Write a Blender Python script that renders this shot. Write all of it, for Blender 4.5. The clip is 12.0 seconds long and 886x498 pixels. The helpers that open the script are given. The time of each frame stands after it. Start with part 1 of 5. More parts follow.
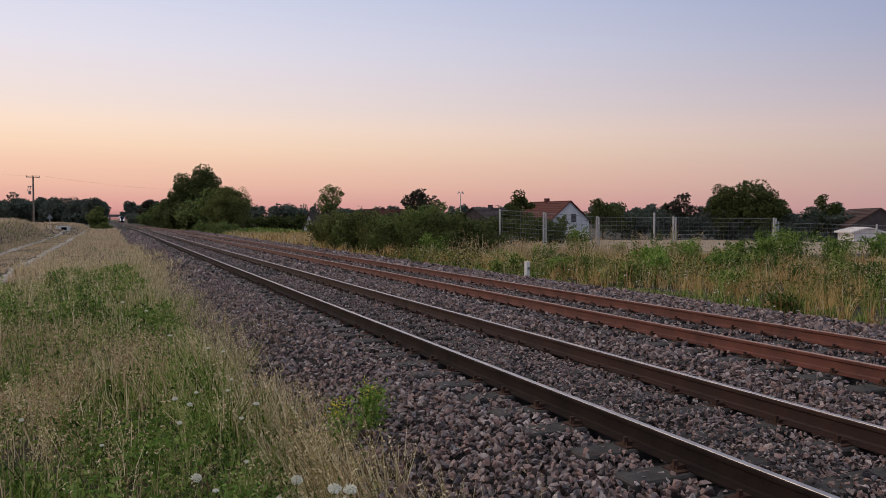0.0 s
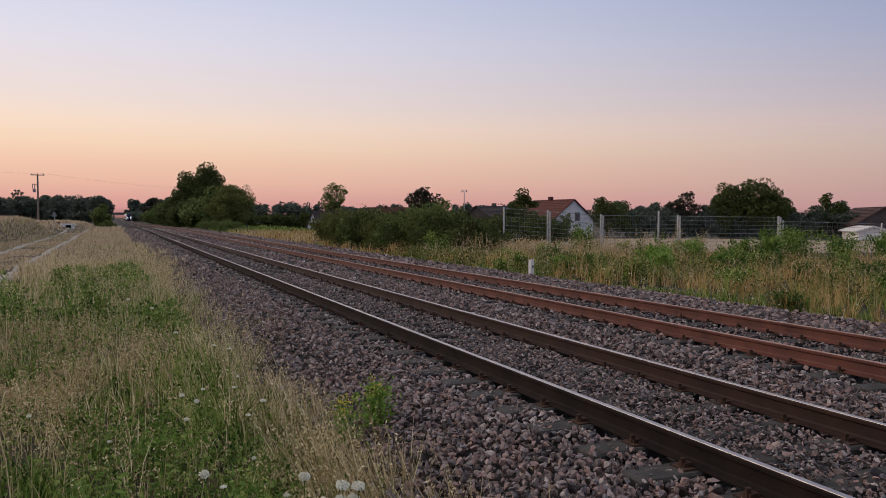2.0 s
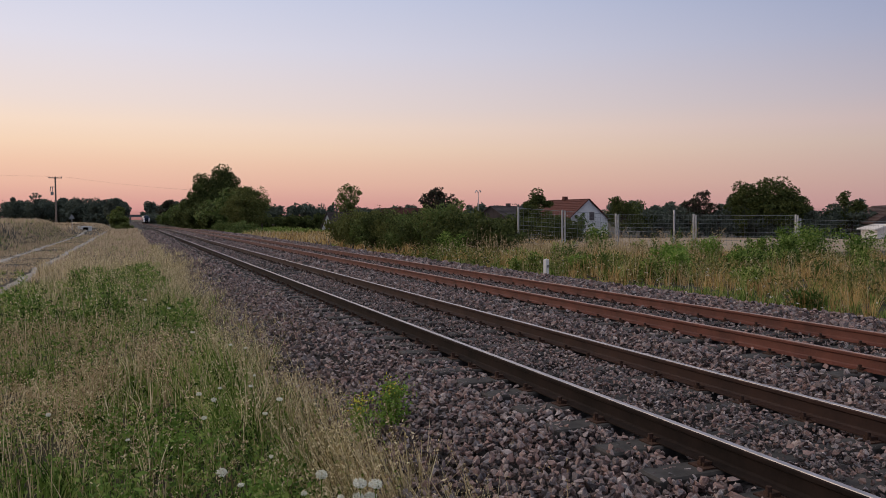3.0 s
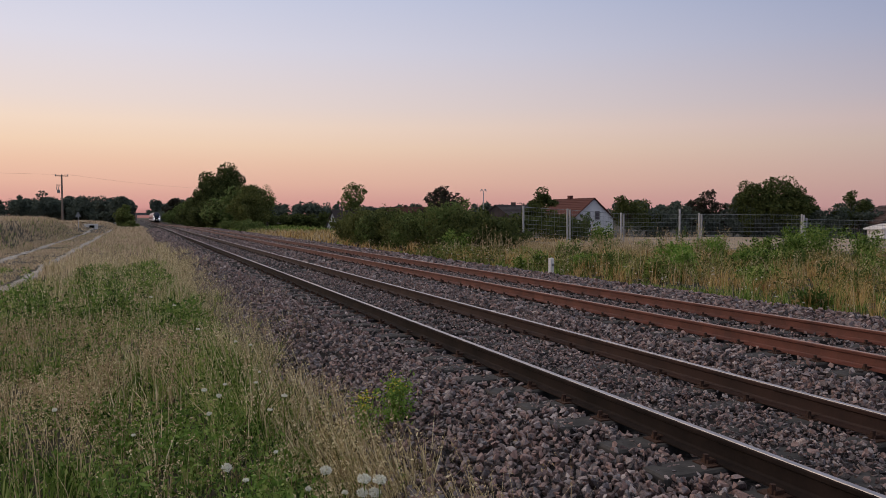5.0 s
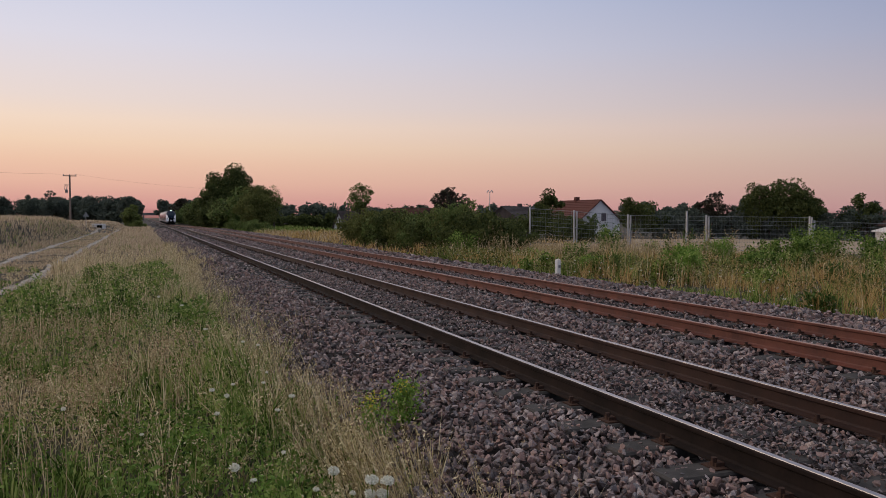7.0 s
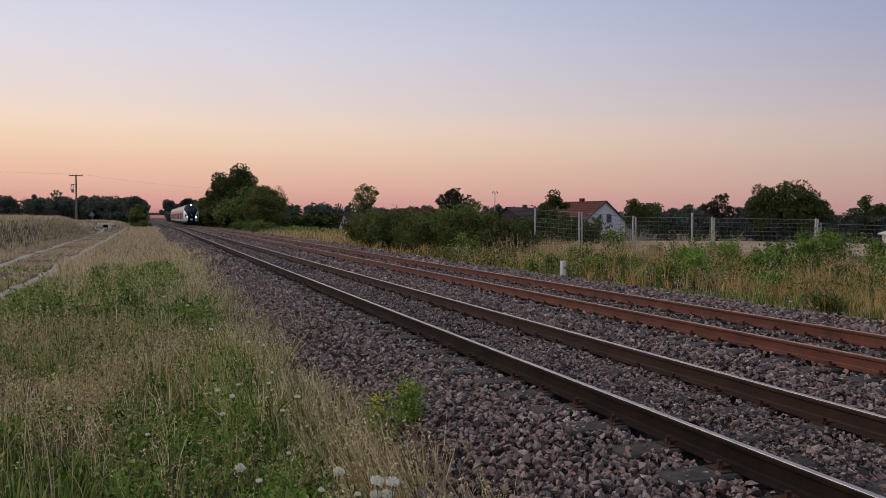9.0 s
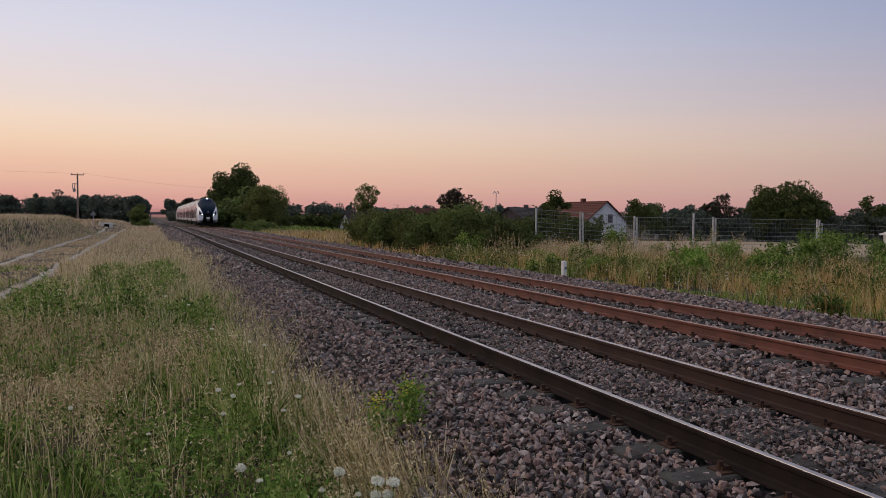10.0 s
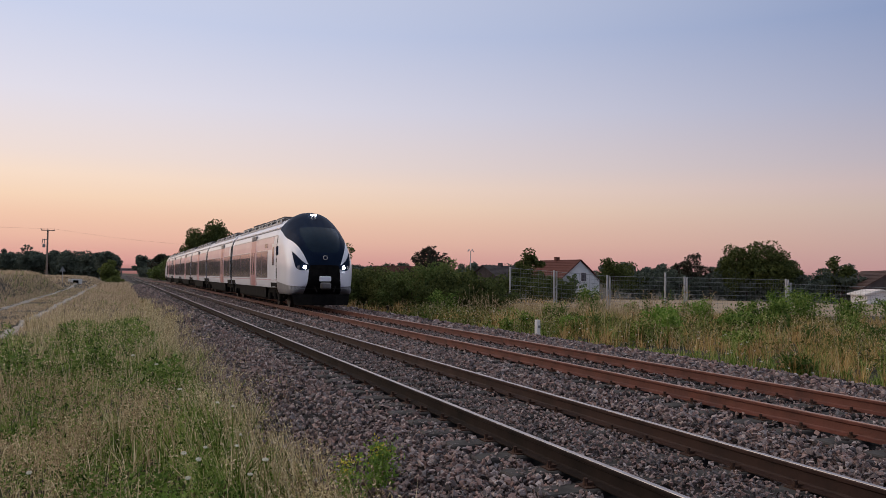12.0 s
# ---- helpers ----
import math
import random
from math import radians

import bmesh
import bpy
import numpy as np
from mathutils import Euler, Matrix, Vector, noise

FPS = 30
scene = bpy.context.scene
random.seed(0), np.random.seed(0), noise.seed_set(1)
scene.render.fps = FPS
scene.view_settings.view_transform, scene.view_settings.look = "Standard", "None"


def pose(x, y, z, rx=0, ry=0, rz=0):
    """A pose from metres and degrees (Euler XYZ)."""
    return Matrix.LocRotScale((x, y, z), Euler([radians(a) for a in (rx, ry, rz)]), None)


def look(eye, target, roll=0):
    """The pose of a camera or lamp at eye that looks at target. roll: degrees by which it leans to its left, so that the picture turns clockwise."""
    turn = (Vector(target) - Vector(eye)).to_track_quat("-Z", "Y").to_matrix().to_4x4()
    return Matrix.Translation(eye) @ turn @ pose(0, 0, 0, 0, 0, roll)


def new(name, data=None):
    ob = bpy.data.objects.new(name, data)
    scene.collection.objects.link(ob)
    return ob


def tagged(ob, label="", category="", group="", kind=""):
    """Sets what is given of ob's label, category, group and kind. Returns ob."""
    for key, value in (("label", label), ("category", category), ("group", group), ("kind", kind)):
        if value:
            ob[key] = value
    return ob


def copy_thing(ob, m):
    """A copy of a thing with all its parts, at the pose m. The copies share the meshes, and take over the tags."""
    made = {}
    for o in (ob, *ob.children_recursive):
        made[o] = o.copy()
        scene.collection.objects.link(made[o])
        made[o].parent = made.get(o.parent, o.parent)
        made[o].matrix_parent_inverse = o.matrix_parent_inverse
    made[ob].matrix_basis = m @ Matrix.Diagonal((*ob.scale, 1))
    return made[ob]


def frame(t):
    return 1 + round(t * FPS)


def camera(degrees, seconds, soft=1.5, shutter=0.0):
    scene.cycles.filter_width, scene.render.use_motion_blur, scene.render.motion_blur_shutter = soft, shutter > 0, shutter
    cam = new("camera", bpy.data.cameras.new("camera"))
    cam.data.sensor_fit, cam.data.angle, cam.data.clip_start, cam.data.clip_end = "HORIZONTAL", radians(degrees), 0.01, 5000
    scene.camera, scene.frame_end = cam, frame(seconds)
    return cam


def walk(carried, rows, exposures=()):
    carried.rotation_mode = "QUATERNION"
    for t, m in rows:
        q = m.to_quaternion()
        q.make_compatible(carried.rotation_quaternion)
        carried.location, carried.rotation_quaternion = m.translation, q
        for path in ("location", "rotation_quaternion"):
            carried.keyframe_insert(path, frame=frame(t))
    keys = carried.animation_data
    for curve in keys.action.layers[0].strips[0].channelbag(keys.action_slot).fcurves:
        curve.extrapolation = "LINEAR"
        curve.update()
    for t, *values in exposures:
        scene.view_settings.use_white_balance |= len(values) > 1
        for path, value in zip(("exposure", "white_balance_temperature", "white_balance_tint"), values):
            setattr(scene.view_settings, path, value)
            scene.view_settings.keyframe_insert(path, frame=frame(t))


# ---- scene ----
# World: +Y runs along the line, X to its right side, z = 0 is the top of the rails.
cam = camera(60.0, 12.0, soft=0.8)
walk(cam, [
    (0, pose(0.030, -0.031, 1.475, 87.782, -0.027, -23.505)),
    (0.5, pose(0.026, -0.021, 1.472, 87.747, -0.025, -23.434)),
    (1, pose(0.018, -0.014, 1.467, 87.727, -0.040, -23.388)),
    (1.5, pose(0.013, -0.003, 1.465, 87.677, -0.123, -23.331)),
    (2, pose(0.010, -0.013, 1.465, 87.660, -0.096, -23.248)),
    (2.5, pose(0.007, -0.005, 1.459, 87.656, 0.146, -22.643)),
    (3, pose(0.005, 0.003, 1.448, 87.701, 0.207, -22.200)),
    (5, pose(0.004, -0.006, 1.436, 87.619, 0.071, -21.819)),
    (5.5, pose(0.000, -0.003, 1.438, 87.612, 0.003, -21.748)),
    (6, pose(-0.001, -0.000, 1.435, 87.673, -0.028, -21.557)),
    (6.5, pose(-0.007, -0.004, 1.438, 87.704, -0.100, -21.429)),
    (7, pose(-0.007, 0.001, 1.436, 87.700, -0.130, -21.351)),
    (9, pose(-0.013, 0.003, 1.439, 87.758, -0.318, -20.982)),
    (9.5, pose(-0.011, 0.001, 1.440, 87.728, -0.378, -20.955)),
    (10, pose(-0.012, 0.003, 1.442, 87.746, -0.424, -20.896)),
    (10.5, pose(-0.011, -0.002, 1.443, 87.995, -0.395, -20.764)),
    (11, pose(-0.010, -0.006, 1.446, 88.663, -0.370, -20.670)),
    (11.5, pose(-0.008, -0.020, 1.457, 90.099, -0.469, -21.127)),
    (12, pose(-0.001, -0.033, 1.463, 92.067, -0.695, -22.782)),
], exposures=[(0, 0.07), (3, 0.0), (5.5, -0.05), (10, -0.05), (12, 0.02)])


# ---- light ----
def lin(r, g, b):
    return tuple(((c / 255 + 0.055) / 1.055) ** 2.4 if c > 10 else c / 3295 for c in (r, g, b))


def ramp(nodes, stops):
    node = nodes.new("ShaderNodeValToRGB")
    cr = node.color_ramp
    while len(cr.elements) < len(stops):
        cr.elements.new(0.5)
    for e, (p, c) in zip(cr.elements, stops):
        e.position, e.color = p, (*c, 1)
    return node


def dusk_sky():
    """Clear sky after sunset: warm towards the sun below the horizon, lavender away from it, blue overhead."""
    world = bpy.data.worlds.new("dusk_sky")
    scene.world = world
    world.use_nodes = True
    n, l = world.node_tree.nodes, world.node_tree.links
    n.clear()
    tc = n.new("ShaderNodeTexCoord")
    sep = n.new("ShaderNodeSeparateXYZ")
    l.new(tc.outputs["Generated"], sep.inputs[0])
    warm = ramp(n, [(0.0, lin(150, 104, 100)), (0.012, lin(214, 152, 147)), (0.042, lin(234, 184, 163)), (0.068, lin(242, 200, 173)), (0.09, lin(247, 214, 186)), (0.115, lin(248, 222, 201)),
                    (0.14, lin(240, 222, 214)), (0.21, lin(227, 223, 234)), (0.30, lin(206, 213, 237)), (0.6, lin(206, 208, 222)), (1.0, lin(216, 215, 219))])
    cool = ramp(n, [(0.0, lin(140, 106, 108)), (0.012, lin(186, 147, 147)), (0.045, lin(191, 161, 155)), (0.085, lin(195, 175, 168)), (0.11, lin(194, 176, 178)),
                    (0.14, lin(181, 173, 184)), (0.21, lin(158, 164, 190)), (0.30, lin(133, 150, 187)), (0.6, lin(186, 190, 206)), (1.0, lin(216, 215, 219))])
    behind = ramp(n, [(0.0, lin(90, 84, 92)), (0.05, lin(128, 126, 150)), (0.12, lin(150, 146, 170)), (0.30, lin(142, 156, 190)), (0.6, lin(178, 183, 198)), (1.0, lin(216, 215, 219))])
    for r in (warm, cool, behind):
        l.new(sep.outputs["Z"], r.inputs[0])
    dot = n.new("ShaderNodeVectorMath")
    dot.operation = "DOT_PRODUCT"
    l.new(tc.outputs["Generated"], dot.inputs[0])
    dot.inputs[1].default_value = (-0.34, 0.94, 0)
    last = behind.outputs[0]
    for lo, hi, colours in ((-0.5, 0.25, cool), (0.22, 1.0, warm)):
        side = n.new("ShaderNodeMapRange")
        side.inputs["From Min"].default_value, side.inputs["From Max"].default_value = lo, hi
        l.new(dot.outputs["Value"], side.inputs["Value"])
        mix = n.new("ShaderNodeMix")
        mix.data_type = "RGBA"
        l.new(side.outputs[0], mix.inputs["Factor"])
        l.new(last, mix.inputs["A"])
        l.new(colours.outputs[0], mix.inputs["B"])
        last = mix.outputs["Result"]
    bg = n.new("ShaderNodeBackground")
    bg.inputs["Strength"].default_value = 1.0
    l.new(last, bg.inputs["Color"])
    out = n.new("ShaderNodeOutputWorld")
    l.new(bg.outputs[0], out.inputs[0])


dusk_sky()
sun = new("afterglow", bpy.data.lights.new("afterglow", "SUN"))
sun.data.energy, sun.data.angle, sun.data.color = 1.0, radians(45), (1.0, 0.76, 0.52)
sun.matrix_world = look((-52, 40, 28), (0, 0, 0))


# ---- materials ----
def mat(name, c1, c2, scale=4.0, rough=0.8, metal=0.0, bump=0.3, fine=60.0, by="", glow=0.0, through_light=0.0, patch=0.35, spec=0.4, clump=0.0):
    """Two colours mixed by coarse and fine noise, or piece by piece, with fine relief."""
    m = bpy.data.materials.new(name)
    m.use_nodes = True
    n, l = m.node_tree.nodes, m.node_tree.links
    p = n["Principled BSDF"]
    p.inputs["Roughness"].default_value, p.inputs["Metallic"].default_value = rough, metal
    p.inputs["Specular IOR Level"].default_value = spec
    tc = n.new("ShaderNodeTexCoord")
    big, small = n.new("ShaderNodeTexNoise"), n.new("ShaderNodeTexNoise")
    big.inputs["Scale"].default_value, small.inputs["Scale"].default_value = scale, fine
    big.inputs["Detail"].default_value, small.inputs["Detail"].default_value = 5, 3
    for t in (big, small):
        l.new(tc.outputs["Object"], t.inputs["Vector"])
    mx = n.new("ShaderNodeMath")
    mx.operation = "MULTIPLY_ADD"
    mx.inputs[1].default_value = patch
    l.new(small.outputs["Fac"], mx.inputs[0])
    mr = n.new("ShaderNodeMapRange")
    if by:
        info = n.new("ShaderNodeObjectInfo") if by == "object" else n.new("ShaderNodeNewGeometry")
        tuft, both = n.new("ShaderNodeMath"), n.new("ShaderNodeMath")
        tuft.operation, both.operation = "MULTIPLY_ADD", "ADD"
        tuft.inputs[1].default_value, tuft.inputs[2].default_value = clump, -0.5 * clump
        l.new(big.outputs["Fac"], tuft.inputs[0])
        l.new(info.outputs["Random" if by == "object" else "Random Per Island"], both.inputs[0])
        l.new(tuft.outputs[0], both.inputs[1])
        l.new(both.outputs[0], mx.inputs[2])
        mr.inputs["From Min"].default_value, mr.inputs["From Max"].default_value = 0.1, 1.25
    else:
        l.new(big.outputs["Fac"], mx.inputs[2])
        mr.inputs["From Min"].default_value, mr.inputs["From Max"].default_value = 0.35 + patch * 0.4, 0.65 + patch * 0.6
    l.new(mx.outputs[0], mr.inputs["Value"])
    cs = c1 if isinstance(c1, list) else [c1, c2]
    cr = ramp(n, [(k / (len(cs) - 1), c) for k, c in enumerate(cs)])
    l.new(mr.outputs[0], cr.inputs[0])
    l.new(cr.outputs[0], p.inputs["Base Color"])
    if bump:
        b = n.new("ShaderNodeBump")
        b.inputs["Strength"].default_value, b.inputs["Distance"].default_value = bump, 0.02
        l.new(mx.outputs[0] if not by else small.outputs["Fac"], b.inputs["Height"])
        l.new(b.outputs[0], p.inputs["Normal"])
    if glow:
        p.inputs["Emission Color"].default_value, p.inputs["Emission Strength"].default_value = (*c1, 1), glow
    if through_light:
        tr, ms = n.new("ShaderNodeBsdfTranslucent"), n.new("ShaderNodeMixShader")
        ms.inputs[0].default_value = through_light
        l.new(cr.outputs[0], tr.inputs[0])
        l.new(p.outputs[0], ms.inputs[1])
        l.new(tr.outputs[0], ms.inputs[2])
        l.new(ms.outputs[0], n["Material Output"].inputs[0])
    return m


# Soil and thatch kept near black, with the shade between blades in the colour.
M_SOIL = mat("dry_soil_thatch_and_gap_shade", (0.012, 0.011, 0.006), (0.075, 0.060, 0.033), 0.6, 0.95, bump=0.6, fine=14)
M_DIRT = mat("pale_path_dust", (0.17, 0.148, 0.12), (0.44, 0.405, 0.36), 2.5, 0.95, bump=0.9, fine=25, patch=0.9)
M_FIELD = mat("stubble_field", (0.27, 0.20, 0.125), (0.36, 0.275, 0.18), 0.4, 0.95, bump=0.4, fine=6)
# Near-black bed: the shade in the gaps between stones is put into its colour.
M_BED_SHADE = mat("ballast_bed", (0.003, 0.0027, 0.0027), (0.045, 0.037, 0.036), 14, 0.9, bump=1.0, fine=22, patch=1.0)
M_STONE = mat("ballast_granite", [(0.012, 0.010, 0.011), (0.07, 0.055, 0.055), (0.22, 0.148, 0.132), (0.32, 0.20, 0.17), (0.13, 0.125, 0.135), (0.31, 0.23, 0.208), (0.54, 0.48, 0.46)], None, 9, 0.58, bump=0.5, fine=90, by="island", spec=0.5)
M_STONE_ONE = mat("ballast_granite_single", [(0.012, 0.010, 0.011), (0.07, 0.055, 0.055), (0.22, 0.148, 0.132), (0.32, 0.20, 0.17), (0.13, 0.125, 0.135), (0.31, 0.23, 0.208), (0.54, 0.48, 0.46)], None, 9, 0.58, bump=0.5, fine=90, by="object", spec=0.5)
M_RAIL = mat("brown_rail_steel", (0.010, 0.007, 0.006), (0.025, 0.016, 0.013), 3, 0.8, 0.0, 0.25, 40, spec=0.14)
M_RAIL_B = mat("reddish_brown_rail_steel", (0.022, 0.011, 0.009), (0.046, 0.022, 0.016), 3, 0.7, 0.0, 0.25, 40, spec=0.25)
M_RUST = mat("orange_rusted_rail", (0.075, 0.023, 0.016), (0.145, 0.045, 0.029), 3, 0.62, 0.0, 0.25, 40)
M_SHINE = mat("polished_rail_head", (0.33, 0.30, 0.29), (0.45, 0.41, 0.40), 5, 0.33, 0.95, 0.08, 80)
M_DULL = mat("dull_rail_head", (0.27, 0.15, 0.11), (0.36, 0.24, 0.20), 5, 0.45, 0.6, 0.1, 80)
M_SLEEPER = mat("weathered_sleeper", (0.03, 0.027, 0.025), (0.065, 0.059, 0.055), 6, 0.9, bump=0.6, fine=30)
M_CLIP = mat("rusty_fastening", (0.035, 0.018, 0.013), (0.075, 0.036, 0.022), 20, 0.85, 0.2, 0.4, 80)
M_STRAW = mat("dry_grass", [(0.09, 0.07, 0.033), (0.38, 0.32, 0.155), (0.68, 0.56, 0.32), (0.92, 0.81, 0.54), (0.46, 0.33, 0.19)], None, 3.0, by="island", bump=0, through_light=0.35, spec=0.15, clump=1.7)
M_BLEACH = mat("sun_bleached_grass", [(0.40, 0.30, 0.19), (0.60, 0.475, 0.31), (0.74, 0.60, 0.42), (0.52, 0.36, 0.24)], None, 0.5, by="island", bump=0, through_light=0.35, spec=0.1, clump=2.2, patch=0.2)
M_OLIVE = mat("olive_hedge_leaf", [(0.065, 0.082, 0.024), (0.135, 0.152, 0.046), (0.215, 0.22, 0.075)], None, by="island", bump=0, through_light=0.3, spec=0.2)
M_BROWN = mat("reddish_seed_heads", [(0.22, 0.155, 0.08), (0.51, 0.385, 0.22), (0.74, 0.60, 0.38)], None, 3.0, by="island", bump=0, through_light=0.25, spec=0.15, clump=1.7)
M_GOLD = mat("golden_grass", [(0.05, 0.038, 0.014), (0.34, 0.22, 0.075), (0.60, 0.40, 0.15), (0.72, 0.54, 0.25), (0.30, 0.155, 0.07)], None, 3.0, by="island", bump=0, through_light=0.25, spec=0.15, clump=1.7)
M_GREEN = mat("green_grass", [(0.024, 0.050, 0.008), (0.115, 0.19, 0.034), (0.28, 0.37, 0.09), (0.48, 0.48, 0.19)], None, 3.0, by="island", bump=0, through_light=0.3, spec=0.15, clump=1.7)
M_WEED_O = mat("olive_weed_leaf", [(0.045, 0.055, 0.015), (0.15, 0.165, 0.045), (0.29, 0.27, 0.09)], None, 1.0, by="island", bump=0, through_light=0.3, spec=0.2, clump=1.7)
M_WEED = mat("weed_leaf", [(0.022, 0.048, 0.010), (0.14, 0.24, 0.045), (0.33, 0.40, 0.11)], None, 3.0, by="island", bump=0, through_light=0.3, spec=0.2, clump=1.7)
M_WEED_B = mat("fresh_weed_leaf", [(0.09, 0.17, 0.03), (0.19, 0.32, 0.06), (0.34, 0.44, 0.11)], None, by="island", bump=0, through_light=0.35, spec=0.2)
M_WEED_D = mat("dark_weed_leaf", [(0.03, 0.06, 0.012), (0.08, 0.14, 0.03), (0.17, 0.22, 0.06)], None, by="island", bump=0, through_light=0.3, spec=0.2)
M_LEAF = mat("tree_leaf", [(0.030, 0.047, 0.013), (0.072, 0.094, 0.027), (0.135, 0.150, 0.048)], None, by="island", bump=0, through_light=0.25, spec=0.2)
M_LEAF_L = mat("pale_tree_leaf", [(0.08, 0.115, 0.03), (0.15, 0.19, 0.055), (0.23, 0.25, 0.09)], None, by="island", bump=0, through_light=0.3, spec=0.2)
M_LEAF_M = mat("mid_green_leaf", [(0.06, 0.10, 0.027), (0.125, 0.175, 0.052), (0.21, 0.245, 0.085)], None, by="island", bump=0, through_light=0.3, spec=0.2)
M_LEAF_P = mat("purple_leaf", [(0.035, 0.03, 0.024), (0.055, 0.045, 0.035), (0.06, 0.065, 0.03)], None, by="island", bump=0, through_light=0.2, spec=0.2)
# Paler, bluish greens carry the distance haze in the leaf colour.
M_LEAF_HAZE = mat("hazed_far_leaf", [(0.066, 0.086, 0.070), (0.104, 0.128, 0.101), (0.146, 0.167, 0.129)], None, by="island", bump=0, through_light=0.2, spec=0.1)
M_BARK = mat("bark", (0.05, 0.04, 0.03), (0.11, 0.09, 0.07), 5, 0.95, bump=0.8, fine=25)
M_PETAL = mat("white_petal", (0.80, 0.79, 0.68), (0.88, 0.87, 0.78), by="island", bump=0, through_light=0.3)
M_YELLOW = mat("yellow_petal", (0.62, 0.52, 0.06), (0.72, 0.62, 0.10), by="island", bump=0, through_light=0.3)
M_GALV = mat("galvanised_steel", (0.42, 0.42, 0.43), (0.55, 0.55, 0.56), 6, 0.5, 0.6, 0.1, 40)
M_WIRE = mat("grey_fence_wire", (0.20, 0.215, 0.215), (0.30, 0.315, 0.315), 6, 0.6, 0.3, 0.1, 40)
M_WHITE = mat("white_concrete_paint", (0.66, 0.64, 0.60), (0.8, 0.79, 0.77), 7, 0.7, 0, 0.3, 40)
M_RENDER = mat("white_wall_render", (0.66, 0.65, 0.66), (0.78, 0.77, 0.78), 0.9, 0.9, 0, 0.3, 12)
M_TILE = mat("red_roof_tile", (0.070, 0.023, 0.019), (0.115, 0.039, 0.030), 1.2, 0.85, 0, 0.6, 9, by="object")
M_TILE_D = mat("dark_roof_tile", (0.05, 0.04, 0.04), (0.09, 0.07, 0.065), 1.2, 0.85, 0, 0.6, 9)
M_TILE_B = mat("brown_roof_tile", (0.055, 0.032, 0.028), (0.095, 0.055, 0.046), 1.2, 0.85, 0, 0.6, 9)
M_POLE = mat("weathered_wood_pole", (0.16, 0.13, 0.11), (0.24, 0.20, 0.17), 5, 0.9, 0, 0.4, 30)
M_CABLE = mat("black_cable", (0.03, 0.03, 0.03), (0.05, 0.05, 0.05), 5, 0.7, 0, 0, 30)
M_CONC = mat("bridge_concrete", (0.13, 0.12, 0.12), (0.2, 0.19, 0.18), 0.5, 0.9, 0, 0.3, 5)
M_BODY = mat("white_train_paint", (0.80, 0.82, 0.89), (0.85, 0.87, 0.93), 0.7, 0.25, 0, 0.02, 12, spec=0.5)
# White side paint tinted pink: the sky's reflection is put into the colour.
M_UPPER = mat("train_paint_with_pink_sky_sheen", (0.64, 0.49, 0.53), (0.70, 0.55, 0.59), 0.7, 0.25, 0, 0.02, 12, spec=0.5)
M_SKIRT = mat("grey_train_skirt", (0.17, 0.17, 0.18), (0.24, 0.24, 0.25), 1.5, 0.5, 0, 0.05, 20)
M_MASK = mat("dark_blue_front_mask", (0.008, 0.015, 0.034), (0.013, 0.024, 0.050), 1.5, 0.34, 0, 0, 20, spec=0.015)
M_SHIELD = mat("dark_windscreen_glass", (0.010, 0.021, 0.036), (0.016, 0.031, 0.050), 1.0, 0.16, 0, 0, 20, spec=0.06)
M_BLACK = mat("black_underframe", (0.005, 0.005, 0.005), (0.013, 0.012, 0.011), 4, 0.9, 0, 0.3, 30, spec=0.1)
# Pane and band base colours are lightened to hold the sky's reflection.
M_PANE = mat("tinted_pane_with_sky_sheen", (0.115, 0.098, 0.108), (0.155, 0.132, 0.146), 1.5, 0.12, 0, 0, 20, spec=0.4)
M_BAND = mat("grey_band_with_sky_sheen", (0.24, 0.21, 0.22), (0.30, 0.265, 0.275), 1.5, 0.2, 0, 0, 20)
M_DOOR = mat("red_train_door", (0.50, 0.27, 0.275), (0.56, 0.31, 0.315), 1.5, 0.3, 0, 0, 20)
M_ROOFKIT = mat("roof_equipment_grey", (0.09, 0.085, 0.085), (0.19, 0.18, 0.18), 3, 0.7, 0.2, 0.2, 20)
M_LAMP = mat("lit_headlamp", (1.0, 0.98, 1.0), (1, 1, 1), glow=14.0, bump=0)
M_STEEL = mat("wheel_steel", (0.03, 0.027, 0.025), (0.06, 0.05, 0.045), 5, 0.6, 0.4, 0.2, 30)


# ---- building helpers ----
def smooth(x):
    x = min(1.0, max(0.0, x))
    return x * x * (3 - 2 * x)


def dip(y):
    """The line falls gently in the distance."""
    return -0.75 * smooth((y - 100) / 170)


def mound(x, y):
    return 1.70 * smooth((-6.2 - x) / 2.6) * smooth((y - 36) / 26) * (1 - smooth((y - 100) / 26))


def rise(x, y):
    """The land left of the line climbs a little beyond the grassy bank."""
    return 1.15 * smooth((-3.5 - x) / 4.5) * smooth((y - 85) / 55) * (1 - smooth((y - 235) / 40))


def fall(x, y):
    """The field falls away behind the fence."""
    return 0.68 * smooth((y - 36) / 34) * smooth((x - 22) / 12)


def ground_z(x, y):
    bed = smooth((x - 0.7) / 0.8) * (1 - smooth((x - 11.4) / 0.9))
    z = -0.45 - 0.35 * bed + dip(y) + mound(x, y) * (1 - smooth((y - 90) / 30)) + rise(x, y)
    z += 0.05 * noise.noise((x * 0.35, y * 0.35, 3.0)) * (1 - bed)
    if x > 12:
        z += -0.5 * smooth((x - 55) / 40) + 0.06 - fall(x, y)
    return z


def part(name, bm, material, parent=None, label="", flat=True):
    me = bpy.data.meshes.new(name)
    bm.to_mesh(me)
    bm.free()
    me.materials.append(material)
    if not flat:
        me.shade_smooth()
    ob = new(name, me)
    ob.parent = parent
    if label:
        ob["label"] = label
    return ob


